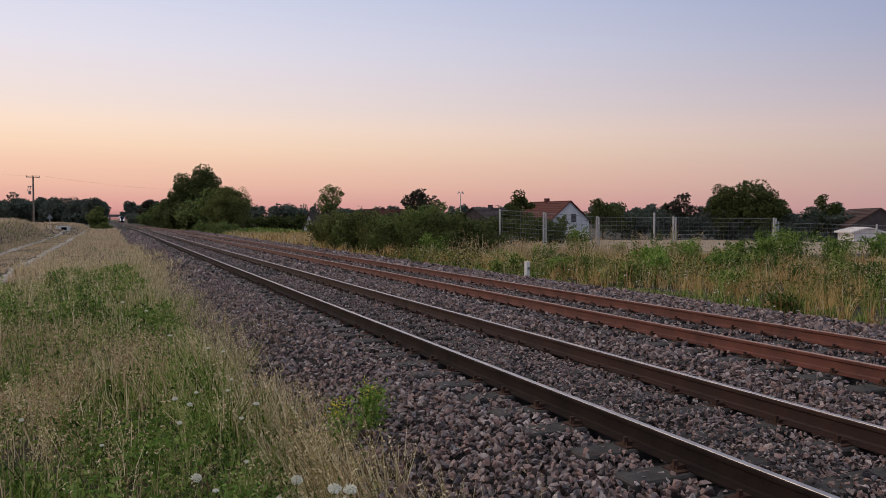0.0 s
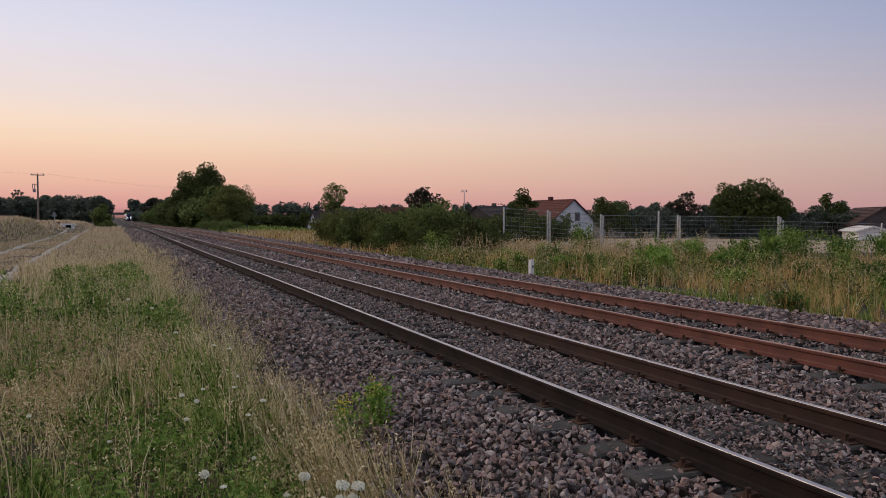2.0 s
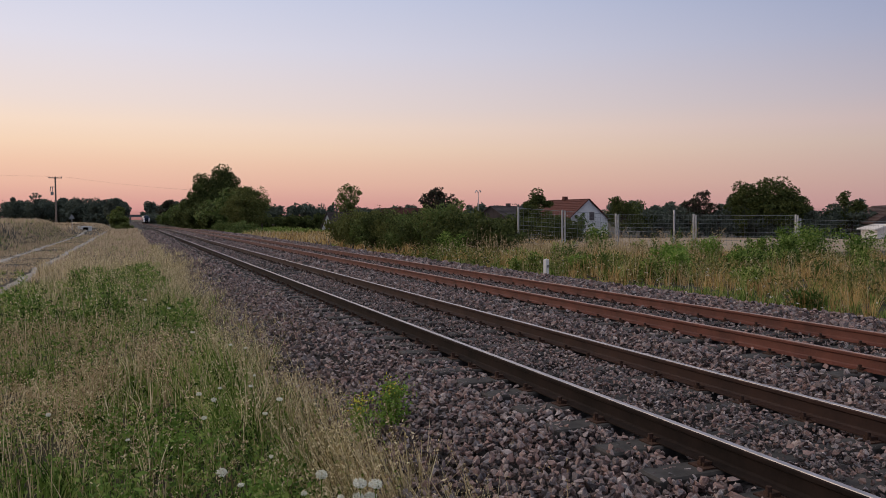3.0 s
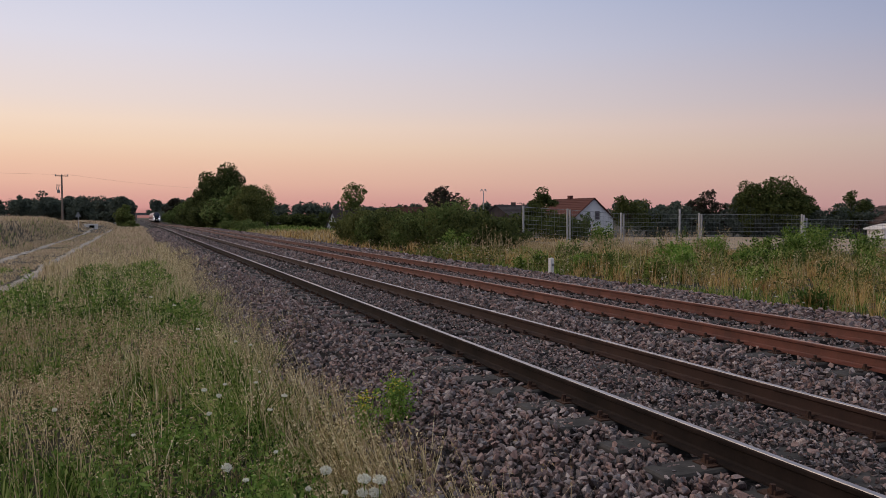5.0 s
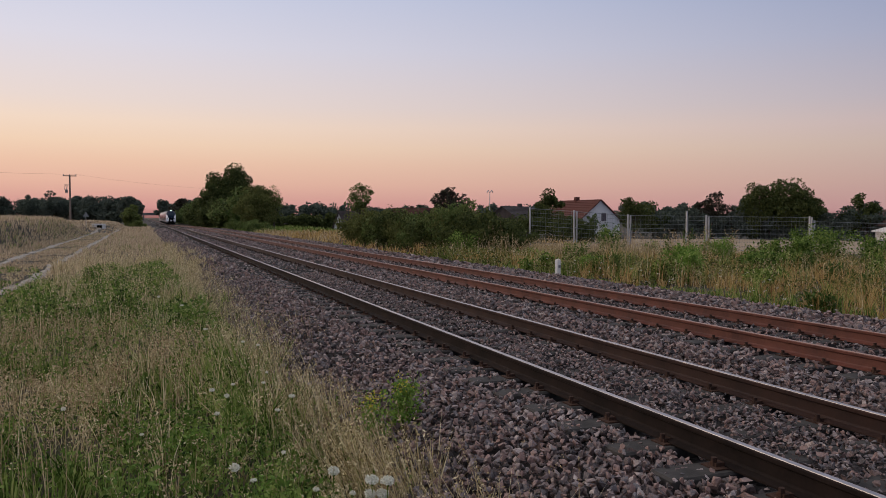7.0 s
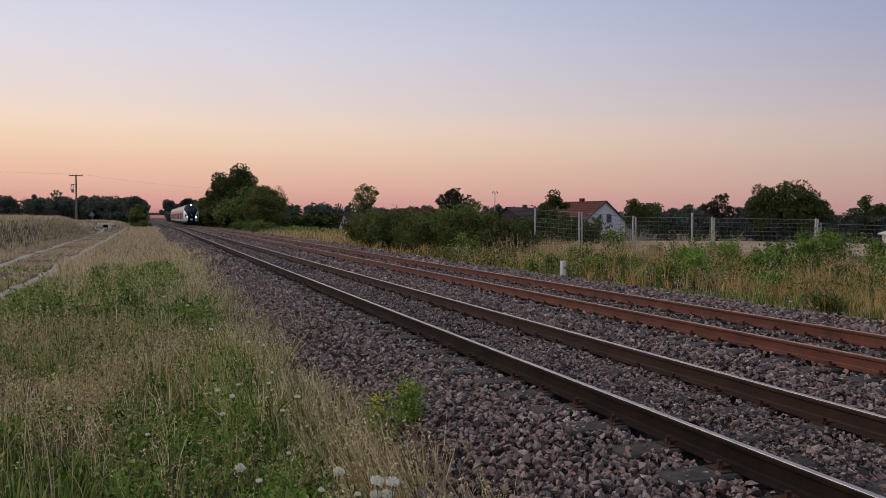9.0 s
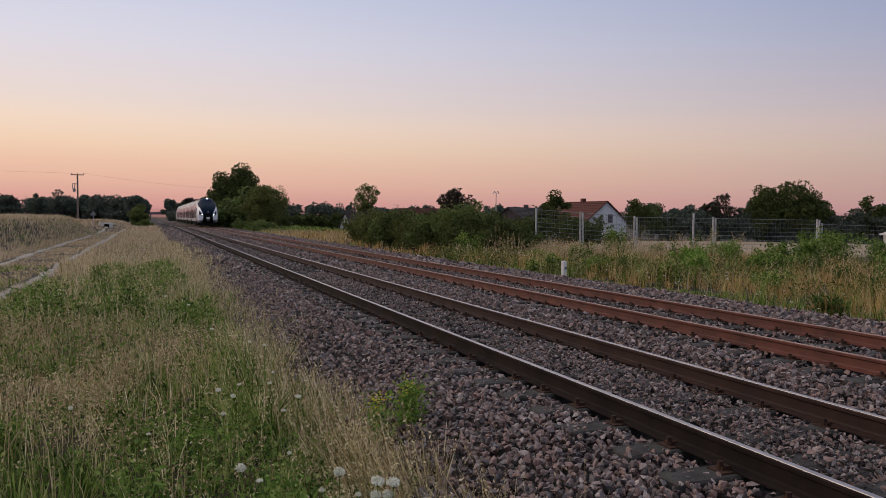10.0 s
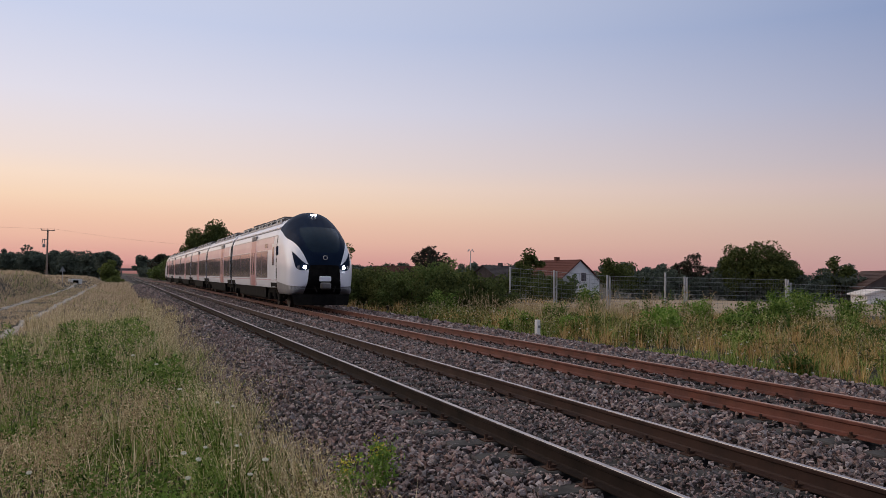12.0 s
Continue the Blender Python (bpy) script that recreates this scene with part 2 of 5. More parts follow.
def tri_mesh(name, verts, tris, material, parent=None):
    """A mesh from arrays of vertices and triangles."""
    me = bpy.data.meshes.new(name)
    v, f = np.asarray(verts, np.float32).reshape(-1, 3), np.asarray(tris, np.int32).reshape(-1, 3)
    me.vertices.add(len(v))
    me.vertices.foreach_set("co", v.ravel())
    me.loops.add(f.size)
    me.loops.foreach_set("vertex_index", f.ravel())
    me.polygons.add(len(f))
    me.polygons.foreach_set("loop_start", np.arange(len(f), dtype=np.int32) * 3)
    me.update(calc_edges=True)
    me.materials.append(material)
    ob = new(name, me)
    ob.parent = parent
    return ob


def box(bm, x0, x1, y0, y1, z0, z1, bevel=0.0):
    r = bmesh.ops.create_cube(bm, size=1)
    for v in r["verts"]:
        v.co = ((x0 + x1) / 2 + v.co.x * (x1 - x0), (y0 + y1) / 2 + v.co.y * (y1 - y0), (z0 + z1) / 2 + v.co.z * (z1 - z0))
    if bevel:
        es = {e for v in r["verts"] for e in v.link_edges}
        bmesh.ops.bevel(bm, geom=list(es), offset=bevel, segments=1, affect="EDGES")
    return bm


def rod(bm, a, b, r0, r1=None, n=8):
    a, b = Vector(a), Vector(b)
    m = Matrix.Translation((a + b) / 2) @ (b - a).to_track_quat("Z", "Y").to_matrix().to_4x4()
    bmesh.ops.create_cone(bm, cap_ends=True, segments=n, radius1=r0, radius2=r0 if r1 is None else r1, depth=(b - a).length, matrix=m)
    return bm


def empty(name, x=0, y=0, z=0, rz=0):
    ob = new(name)
    ob.empty_display_size = 0.2
    ob.matrix_basis = pose(x, y, z, 0, 0, rz)
    return ob


def loft(bm, rings, closed=True, caps=False):
    vs = [[bm.verts.new(p) for p in ring] for ring in rings]
    n = len(vs[0])
    for a, b in zip(vs, vs[1:]):
        for k in range(n if closed else n - 1):
            bm.faces.new((a[k], a[(k + 1) % n], b[(k + 1) % n], b[k]))
    if caps:
        bm.faces.new(vs[0][::-1])
        bm.faces.new(vs[-1])
    return bm


# ---- ground ----
def axis(points):
    out = []
    for a, b, step in points:
        k = max(1, round((b - a) / step))
        out += [a + (b - a) * i / k for i in range(k)]
    return out + [points[-1][1]]


def sheet(name, xs, ys, height, material, lift=0.0):
    bm = bmesh.new()
    grid = [[bm.verts.new((x, y, height(x, y) + lift)) for x in xs] for y in ys]
    for a, b in zip(grid, grid[1:]):
        for k in range(len(xs) - 1):
            bm.faces.new((a[k], a[k + 1], b[k + 1], b[k]))
    return part(name, bm, material, flat=False)


XS = axis([(-2500, -200, 400), (-200, -30, 20), (-30, -14, 2), (-14, 0, 0.7), (0, 1.6, 0.2), (1.6, 11.2, 2.4), (11.2, 12.6, 0.2), (12.6, 40, 2.5), (40, 200, 20), (200, 2500, 400)])
YS = axis([(-300, -20, 40), (-20, 30, 1.5), (30, 110, 3), (110, 300, 10), (300, 700, 50), (700, 4000, 550)])
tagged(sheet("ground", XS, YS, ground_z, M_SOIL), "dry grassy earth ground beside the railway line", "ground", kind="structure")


def wheel_rut(x0, half, label):
    bm = bmesh.new()
    rows = []
    for y in axis([(4, 60, 0.35), (60, 150, 2)]):
        w = half * (0.75 + 0.8 * noise.noise((y * 0.5, x0, 0)) + 0.7 * noise.noise((y * 2.3, x0, 7)))
        c = x0 + 0.2 * noise.noise((y * 0.13, x0, 5)) - 0.012 * max(0, y - 100)
        rows.append([(c + k * w, y, ground_z(c + k * w, y) + (0.03 if abs(k) < 1 else -0.02)) for k in (-1, -0.6, 0, 0.6, 1)])
    loft(bm, rows, closed=False)
    tagged(part("dirt_path", bm, M_DIRT, flat=False), label, "path", "wheel ruts", kind="structure")


wheel_rut(-3.25, 0.31, "pale dusty wheel rut of a farm track through dry grass")
wheel_rut(-5.45, 0.28, "pale dusty wheel rut of a farm track beside a grassy bank")


def field_z(x, y):
    return ground_z(x, y) + 0.1 + 0.02 * noise.noise((x * 0.5, y * 0.5, 9))


tagged(sheet("field", axis([(24, 120, 4)]), axis([(8, 33, 2.5), (33, 75, 3)]), lambda x, y: field_z(x, y) - (0.3 if 0.405 * (x - 23.4) + (y - 33.6) < 0.3 else 0), M_FIELD), "pale harvested stubble field behind the fence", "field", kind="structure")

tagged(sheet("field", axis([(-70, -7.5, 5)]), axis([(130, 262, 8)]), lambda x, y: ground_z(x, y) + 0.25, M_FIELD), "pale harvested field in front of a distant wood", "field", kind="structure")

# ---- railway ----
RAILS = (3.55, 5.05, 7.16, 8.66)
TRACKS = (4.30, 7.91)


def bed_z(x):
    """Top of the crushed stone across the line."""
    pts = ((0.9, -0.80), (1.5, -0.58), (2.55, -0.25), (3.0, -0.215), (3.5, -0.20), (4.3, -0.15), (5.05, -0.19), (5.7, -0.2), (6.1, -0.12), (6.6, -0.2), (7.9, -0.15), (9.3, -0.2), (11.0, -0.21), (11.3, -0.25), (12.2, -0.8))
    for (a, za), (b, zb) in zip(pts, pts[1:]):
        if x <= b:
            return za + (zb - za) * max(0.0, (x - a) / (b - a))
    return pts[-1][1]


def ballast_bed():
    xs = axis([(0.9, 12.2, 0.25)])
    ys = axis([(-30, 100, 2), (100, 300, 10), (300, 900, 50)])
    return tagged(sheet("ballast_bed", xs, ys, lambda x, y: bed_z(x) - 0.08 + dip(y), M_BED_SHADE), "crushed stone ballast bed under two tracks, near black as shade between stones", "ballast", kind="structure")


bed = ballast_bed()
LINE_Y = axis([(-30, 100, 26), (100, 280, 12), (280, 900, 62)])


def rail(x, web, head, label):
    """A flat-bottomed rail: foot, web and head, with the running surface as a part of its own."""
    prof = [(-0.07, -0.172), (0.07, -0.172), (0.07, -0.16), (0.02, -0.145), (0.009, -0.13), (0.009, -0.05), (0.034, -0.036), (0.036, -0.012), (0.029, -0.005), (-0.029, -0.005), (-0.036, -0.012), (-0.034, -0.036), (-0.009, -0.05), (-0.009, -0.13), (-0.02, -0.145), (-0.07, -0.16)]
    thing = empty("rail", x, 0, 0)
    bm = bmesh.new()
    loft(bm, [[(px, y, pz + dip(y)) for px, pz in prof] for y in LINE_Y], caps=True)
    part("rail_web", bm, web, thing)
    bm = bmesh.new()
    top = [(-0.026, -0.007), (0.026, -0.007), (0.023, -0.002), (0.014, 0.0), (-0.014, 0.0), (-0.023, -0.002)]
    loft(bm, [[(px, y, pz + dip(y)) for px, pz in top] for y in LINE_Y], caps=True)
    part("running_surface", bm, head, thing)
    tagged(thing, label, "rail", "rails")


for k, x in enumerate(RAILS):
    rail(x, (M_RAIL, M_RAIL_B, M_RUST, M_RUST)[k], M_SHINE if k < 2 else M_DULL,
         "dark brown steel rail with a polished running surface" if k < 2 else "orange rusted steel rail with a dull running surface")


def sleeper_mesh():
    bm = bmesh.new()
    box(bm, -1.28, 1.28, -0.125, 0.125, -0.34, -0.176, 0.015)
    return bm


def clip(bm, x):
    box(bm, x - 0.16, x + 0.16, -0.075, 0.075, -0.176, -0.166)
    for s in (-1, 1):
        rod(bm, (x + s * 0.115, 0.0, -0.17), (x + s * 0.115, 0.0, -0.11), 0.019, n=6)
        box(bm, x + s * 0.09 - 0.035, x + s * 0.09 + 0.035, -0.03, 0.03, -0.166, -0.142)
    return bm


def sleepers():
    first = empty("sleeper")
    part("sleeper_body", sleeper_mesh(), M_SLEEPER, first)
    for x in (-0.75, 0.75):
        part("rail_fastening", clip(bmesh.new(), x), M_CLIP, first, "rusty baseplate with bolts")
    tagged(first, "weathered grey sleeper half buried in crushed stone", "sleeper", "railway sleepers")
    rnd = random.Random(3)
    for tx in TRACKS:
        for k in range(-16, 100):
            y = 0.35 + 0.6 * k + rnd.uniform(-0.02, 0.02)
            m = pose(tx + rnd.uniform(-0.04, 0.04), y, rnd.uniform(-0.006, 0.004) + dip(y), 0, 0, rnd.uniform(-0.6, 0.6))
            if tx == TRACKS[0] and k == -16:
                first.matrix_basis = m
            else:
                copy_thing(first, m)
    bm = bmesh.new()
    for tx in TRACKS:
        for k in range(230):
            y = 60.35 + 0.6 * k
            box(bm, tx - 1.28, tx + 1.28, y - 0.12, y + 0.12, -0.3 + dip(y), -0.178 + dip(y))
            for x in (-0.75, 0.75):
                box(bm, tx + x - 0.14, tx + x + 0.14, y - 0.07, y + 0.07, -0.178 + dip(y), -0.14 + dip(y))
    tagged(part("far_sleepers", bm, M_SLEEPER), "rows of weathered sleepers far down the line", "sleepers", kind="stuff")


sleepers()


# ---- train ----
HALF = [(1.36, 0.86), (1.385, 0.98), (1.41, 1.2), (1.425, 1.8), (1.425, 2.4), (1.40, 2.95), (1.36, 3.28), (1.26, 3.55), (1.05, 3.82), (0.80, 4.02), (0.4, 4.14), (0.0, 4.17)]
RING = [(-x, z) for x, z in HALF] + [(x, z) for x, z in HALF[-2::-1]]
CAB_HALF = [(1.30, 0.62), (1.37, 0.8), (1.42, 1.2), (1.44, 1.9), (1.43, 2.4), (1.40, 2.83), (1.335, 3.19), (1.215, 3.55), (1.015, 3.86), (0.74, 4.10), (0.40, 4.26), (0.0, 4.31)]
CAB_RING = [(-x, z) for x, z in CAB_HALF] + [(x, z) for x, z in CAB_HALF[-2::-1]]


def side_x(z):
    for (xa, za), (xb, zb) in zip(HALF, HALF[1:]):
        if z <= zb:
            return xa + (xb - xa) * (z - za) / (zb - za)
    return 0.0


def side_panel(bm, s, y0, y1, z0, z1, proud):
    """A panel that follows the curve of the side, on side s."""
    zs = [z0 + (z1 - z0) * k / 6 for k in range(7)]
    outer = [[(s * (side_x(z) + proud), y, z) for z in zs] for y in (y0, y1)]
    inner = [[(s * (side_x(z) - 0.02), y, z) for z in zs] for y in (y0, y1)]
    loft(bm, [outer[0] + inner[0][::-1], outer[1] + inner[1][::-1]], caps=True)
    bmesh.ops.recalc_face_normals(bm, faces=bm.faces)
    return bm


def car(train, y0, y1, doors, span):
    """One car between y0 and y1 behind the nose; span: the stretch with windows."""
    bm = bmesh.new()
    loft(bm, [[(x, y, z) for x, z in RING] for y in (y0, y1)], caps=True)
    bmesh.ops.recalc_face_normals(bm, faces=bm.faces)
    body = part("car_body", bm, M_BODY, train, flat=True)
    bm = bmesh.new()
    for s in (-1, 1):
        box(bm, min(s * 1.26, s * 1.33), max(s * 1.26, s * 1.33), y0 + 3.2, y1 - 3.2, 0.34, 0.855, 0.02)
    part("side_skirt", bm, M_BLACK, body, "black lower skirt")
    bm = bmesh.new()
    box(bm, -1.2, 1.2, y0 + 0.2, y1 - 0.2, 0.6, 0.855)
    box(bm, -1.15, 1.15, y0 + 3.3, y1 - 3.3, 0.26, 0.6)
    part("underframe", bm, M_BLACK, body, "black equipment under the floor")
    for s in (-1, 1):
        edges = [span[0]] + [e for d in doors for e in (d - 1.05, d + 1.05)] + [span[1]]
        for a, b in zip(edges[::2], edges[1::2]):
            if b - a < 0.8:
                continue
            part("window_band", side_panel(bmesh.new(), s, a, b, 1.30, 2.62, 0.006), M_BAND, body, "dark grey band round the windows")
            k = max(1, round((b - a) / 1.75))
            for i in range(k):
                p0, p1 = a + (b - a) * i / k + 0.06, a + (b - a) * (i + 1) / k - 0.06
                part("window", side_panel(bmesh.new(), s, p0, p1, 1.36, 2.56, 0.012), M_PANE, body, "tinted window, lilac sky sheen in its colour")
        for d in doors:
            door = part("door", side_panel(bmesh.new(), s, d - 0.72, d + 0.72, 0.88, 3.2, 0.016), M_DOOR, body, "pale red sliding door")
            for q in (-0.9, 0.9):
                part("door_pillar", side_panel(bmesh.new(), s, d + q - 0.15, d + q + 0.15, 0.9, 3.22, 0.012), M_UPPER, body, "door pillar tinted with pink sky reflection")
            for q in (-0.34, 0.34):
                part("door_window", side_panel(bmesh.new(), s, d + q - 0.17, d + q + 0.17, 1.45, 2.6, 0.024), M_PANE, body, "tinted door window, lilac sky sheen in its colour")
            bm = bmesh.new()
            box(bm, min(s * 1.30, s * 1.40), max(s * 1.30, s * 1.40), d - 0.7, d + 0.7, 3.24, 3.46, 0.02)
            part("door_drive_box", bm, M_SKIRT, body, "grey box above a door")
        bm = bmesh.new()
        rod(bm, (s * 1.225, y0 + 0.1, 3.61), (s * 1.225, y1 - 0.1, 3.61), 0.03, n=6)
        part("rain_gutter", bm, M_BODY, body)
        bm = bmesh.new()
        side_panel(bm, s, y0 + 0.05, y1 - 0.05, 3.52, 3.57, 0.01)
        part("cantrail_strip", bm, M_ROOFKIT, body, "grey strip under the roof edge")
        part("upper_band", side_panel(bmesh.new(), s, y0 + 0.9, y1 - 0.3, 2.64, 3.22, 0.005), M_UPPER, body, "band above the windows, tinted with pink sky reflection")
        part("shadow_gap", side_panel(bmesh.new(), s, y0 + 0.05, y1 - 0.05, 3.225, 3.25, 0.004), M_SKIRT, body, "dark joint under the roof edge")
        part("sill_strip", side_panel(bmesh.new(), s, y0 + 0.05, y1 - 0.05, 1.2, 1.24, 0.006), M_UPPER, body, "thin line below the windows, tinted with pink sky reflection")
        for e in (y0, y1 - 0.14):
            part("end_seam", side_panel(bmesh.new(), s, e, e + 0.14, 0.88, 3.66, 0.009), M_BLACK, body, "black seam at the car's end")
        for e in (y0, y1):
            q0, q1 = (e - 0.02, e + 1.55) if e == y0 else (e - 1.55, e + 0.02)
            part("wheel_arch", side_panel(bmesh.new(), s, q0, q1, 0.87, 1.1, 0.006), M_BLACK, body, "black cut-out over a bogie")
    rnd = random.Random(int(y0))
    y = y0 + 1.2
    while y < y1 - 2.2:
        w = min(rnd.uniform(1.6, 3.2), y1 - 0.8 - y)
        top = rnd.uniform(4.16, 4.24)
        bm = bmesh.new()
        box(bm, -0.82, 0.82, y, y + w, 3.95, top - 0.06, 0.06)
        part("roof_unit", bm, M_ROOFKIT, body, "grey louvred equipment box on the roof")
        for k in range(int(w / 0.22)):
            bm = bmesh.new()
            box(bm, -0.86, 0.86, y + 0.1 + 0.22 * k, y + 0.17 + 0.22 * k, 4.0, top)
            part("roof_louvre", bm, M_ROOFKIT, body)
        for sx in (-1, 1):
            bm = bmesh.new()
            for q in (0.0, 0.5):
                rod(bm, (sx * 1.0, y + w * q, 3.84), (sx * 0.92, y + w * (q + 0.25), 4.1), 0.025, n=5)
                rod(bm, (sx * 0.92, y + w * (q + 0.25), 4.1), (sx * 1.0, y + w * (q + 0.5), 3.84), 0.025, n=5)
            rod(bm, (sx * 1.02, y - 0.2, 3.89), (sx * 1.02, y + w + 0.2, 3.89), 0.045, n=6)
            rod(bm, (sx * 0.92, y, 4.1), (sx * 0.92, y + w, 4.1), 0.03, n=6)
            # Highlight by colour: the side towards the afterglow gets the paler metal.
            part("roof_rail", bm, M_GALV if sx < 0 else M_ROOFKIT, body, "metal pipe and braces on the roof edge, highlight painted paler towards the afterglow")
        y += w + rnd.uniform(0.3, 0.9)
    return body


def bogie(train, y):
    bm = bmesh.new()
    for s in (-1, 1):
        box(bm, min(s * 0.95, s * 1.15), max(s * 0.95, s * 1.15), y - 1.75, y + 1.75, 0.42, 0.62, 0.04)
        for q in (-1.25, 1.25):
            box(bm, min(s * 1.0, s * 1.28), max(s * 1.0, s * 1.28), y + q - 0.22, y + q + 0.22, 0.28, 0.62, 0.05)
        rod(bm, (s * 1.1, y, 0.3), (s * 1.1, y, 0.75), 0.16, n=10)
    box(bm, -0.95, 0.95, y - 0.3, y + 0.3, 0.35, 0.65)
    frame_ob = part("bogie", bm, M_BLACK, train, "black bogie frame")
    for q in (-1.25, 1.25):
        for s in (-1, 1):
            bm = bmesh.new()
            rod(bm, (s * 0.68, y + q, 0.43), (s * 0.81, y + q, 0.43), 0.43, n=24)
            rod(bm, (s * 0.66, y + q, 0.43), (s * 0.69, y + q, 0.43), 0.455, n=24)
            part("wheel", bm, M_STEEL, frame_ob, "steel wheel")


def along(v, xs, ys):
    return float(np.interp(v, xs, ys))


def recess_field(p):
    return min(along(p[2], (0.3, 0.8, 1.2, 1.7, 1.9), (0.80, 0.78, 0.70, 0.66, 0.60)) - abs(p[0]), 1.90 - 0.06 * p[0] ** 2 - p[2])


def skirt_field(p):
    return 0.97 + 0.06 * p[1] - p[2]


def mask_field(p):
    side = along(p[2], (1.5, 1.85, 2.25, 2.65, 2.95, 3.1, 3.2), (0.64, 0.67, 0.82, 1.0, 1.18, 1.5, 2.0)) - abs(p[0])
    return min(side, p[2] - along(p[1], (0.8, 1.2, 3.2), (1.0, 2.88, 3.50)))


def screen_field(p):
    side = along(p[2], (2.4, 2.5, 2.62, 3.2, 3.4, 3.5, 3.56), (0.45, 0.62, 0.70, 0.84, 0.82, 0.76, 0.6)) - abs(p[0])
    return min(side, p[2] - 2.42, 3.54 - 0.04 * p[0] ** 2 - p[2])


def split(poly, field):
    """Cuts a polygon where a field changes sign: the piece inside and the piece outside."""
    f = [field(p) for p in poly]
    if min(f) >= 0:
        return poly, None
    if max(f) <= 0:
        return None, poly
    inside, outside = [], []
    for k, p in enumerate(poly):
        q, fp, fq = poly[(k + 1) % len(poly)], f[k], f[(k + 1) % len(poly)]
        (inside if fp >= 0 else outside).append(p)
        if fp * fq < 0:
            c = fp / (fp - fq)
            m = tuple(p[i] + (q[i] - p[i]) * c for i in range(3))
            inside.append(m)
            outside.append(m)
    return (inside if len(inside) > 2 else None), (outside if len(outside) > 2 else None)


def nose(train, back=False):
    """The streamlined end: rounded shell, dark mask with windscreen, lamps, coupler and skirt."""
    cz = 1.75
    na, nr = 140, 64
    ring = list(CAB_RING)
    ring += [(x, 0.62) for x in np.linspace(1.30, -1.30, 14)[1:-1]]
    lens = np.cumsum([0] + [math.dist(ring[k], ring[(k + 1) % len(ring)]) for k in range(len(ring))])
    outline = []
    for k in range(na):
        d = lens[-1] * k / na
        j = int(np.searchsorted(lens, d, side="right")) - 1
        q = (d - lens[j]) / (lens[j + 1] - lens[j])
        a, b = ring[j], ring[(j + 1) % len(ring)]
        outline.append((a[0] + (b[0] - a[0]) * q, a[1] + (b[1] - a[1]) * q))

    def depth(x, z, r):
        up = smooth((z - 1.6) / 2.3)
        reach = 1.15 * (1 - up) + 3.0 * up if z > 0.9 else 0.9
        p = 2.3 - 0.72 * up
        return reach * (1 - (max(0.0, 1 - r ** p)) ** (1 / p))

    rings = []
    for j in range(nr + 1):
        r = (j / nr) ** 0.75
        rings.append([(ox * r, depth(ox * r, cz + (oz - cz) * r, r), cz + (oz - cz) * r) for ox, oz in outline])
    def reach_at(points, a):
        best = [(math.atan2(z - cz, x), math.hypot(x, z - cz)) for x, z in sorted(points, key=lambda p: math.atan2(p[1] - cz, p[0]))]
        return float(np.interp(a, [b[0] for b in best], [b[1] for b in best]))

    last = []
    for ox, oz in outline:
        a = math.atan2(oz - cz, ox)
        r0 = math.hypot(ox, oz - cz)
        r1 = max(r0, reach_at(RING, a)) if oz > 2.2 else r0
        last.append((math.cos(a) * r1, 3.2, cz + math.sin(a) * r1))
    rings.append(last)
    kinds = {k: bmesh.new() for k in ("white", "mask", "shield", "lower", "skirt")}

    def add(kind, poly):
        if poly:
            bm = kinds[kind]
            bm.faces.new([bm.verts.new(p) for p in poly])

    for j in range(nr + 1):
        for k in range(na):
            poly = [rings[j][k], rings[j][(k + 1) % na], rings[j + 1][(k + 1) % na], rings[j + 1][k]]
            if j == 0:
                poly = poly[1:]
            low, rest = split(poly, recess_field)
            add("lower", low)
            skirt, rest = split(rest, skirt_field) if rest else (None, None)
            add("skirt", skirt)
            mask, rest = split(rest, mask_field) if rest else (None, None)
            add("white", rest)
            screen, mask = split(mask, screen_field) if mask else (None, None)
            add("shield", screen)
            add("mask", mask)
    for b in kinds.values():
        bmesh.ops.remove_doubles(b, verts=b.verts, dist=0.0004)
        bmesh.ops.dissolve_degenerate(b, edges=b.edges, dist=0.0003)
        bmesh.ops.recalc_face_normals(b, faces=b.faces)
        if sum(f.normal.y * f.calc_area() for f in b.faces) > 0:
            bmesh.ops.reverse_faces(b, faces=b.faces)
    shell = part("nose_shell", kinds["white"], M_BODY, train, "white streamlined nose", flat=False)
    part("front_mask", kinds["mask"], M_MASK, shell, "glossy dark blue front mask", flat=False)
    part("windscreen", kinds["shield"], M_SHIELD, shell, "dark curved windscreen", flat=False)
    part("coupler_recess", kinds["lower"], M_BLACK, shell, "black coupler recess", flat=False)
    part("nose_skirt", kinds["skirt"], M_SKIRT, shell, "dark grey nose skirt", flat=False)
    bm = bmesh.new()
    loft(bm, [[(x * q, y, 0.62 + (z - 0.62) * q) for x, z in CAB_RING] for y, q in ((3.0, 0.97), (3.24, 0.97))], caps=True)
    bmesh.ops.recalc_face_normals(bm, faces=bm.faces)
    part("cab_bulkhead", bm, M_BLACK, shell, "black joint behind the cab")

    def at(x, z):
        r = 0.0
        ang = math.atan2(z - cz, x)
        best = min(outline, key=lambda o: abs((math.atan2(o[1] - cz, o[0]) - ang + math.pi) % (2 * math.pi) - math.pi))
        r = math.hypot(x, z - cz) / math.hypot(best[0], best[1] - cz)
        return depth(x, z, min(1, r))

    for s in (-1, 1):
        bm = bmesh.new()
        rows = [(0.66, 1.72, 1.88), (0.8, 1.66, 1.95), (0.95, 1.66, 2.08), (1.08, 1.70, 2.24), (1.16, 1.78, 2.36), (1.21, 2.0, 2.42), (1.24, 2.30, 2.46)]
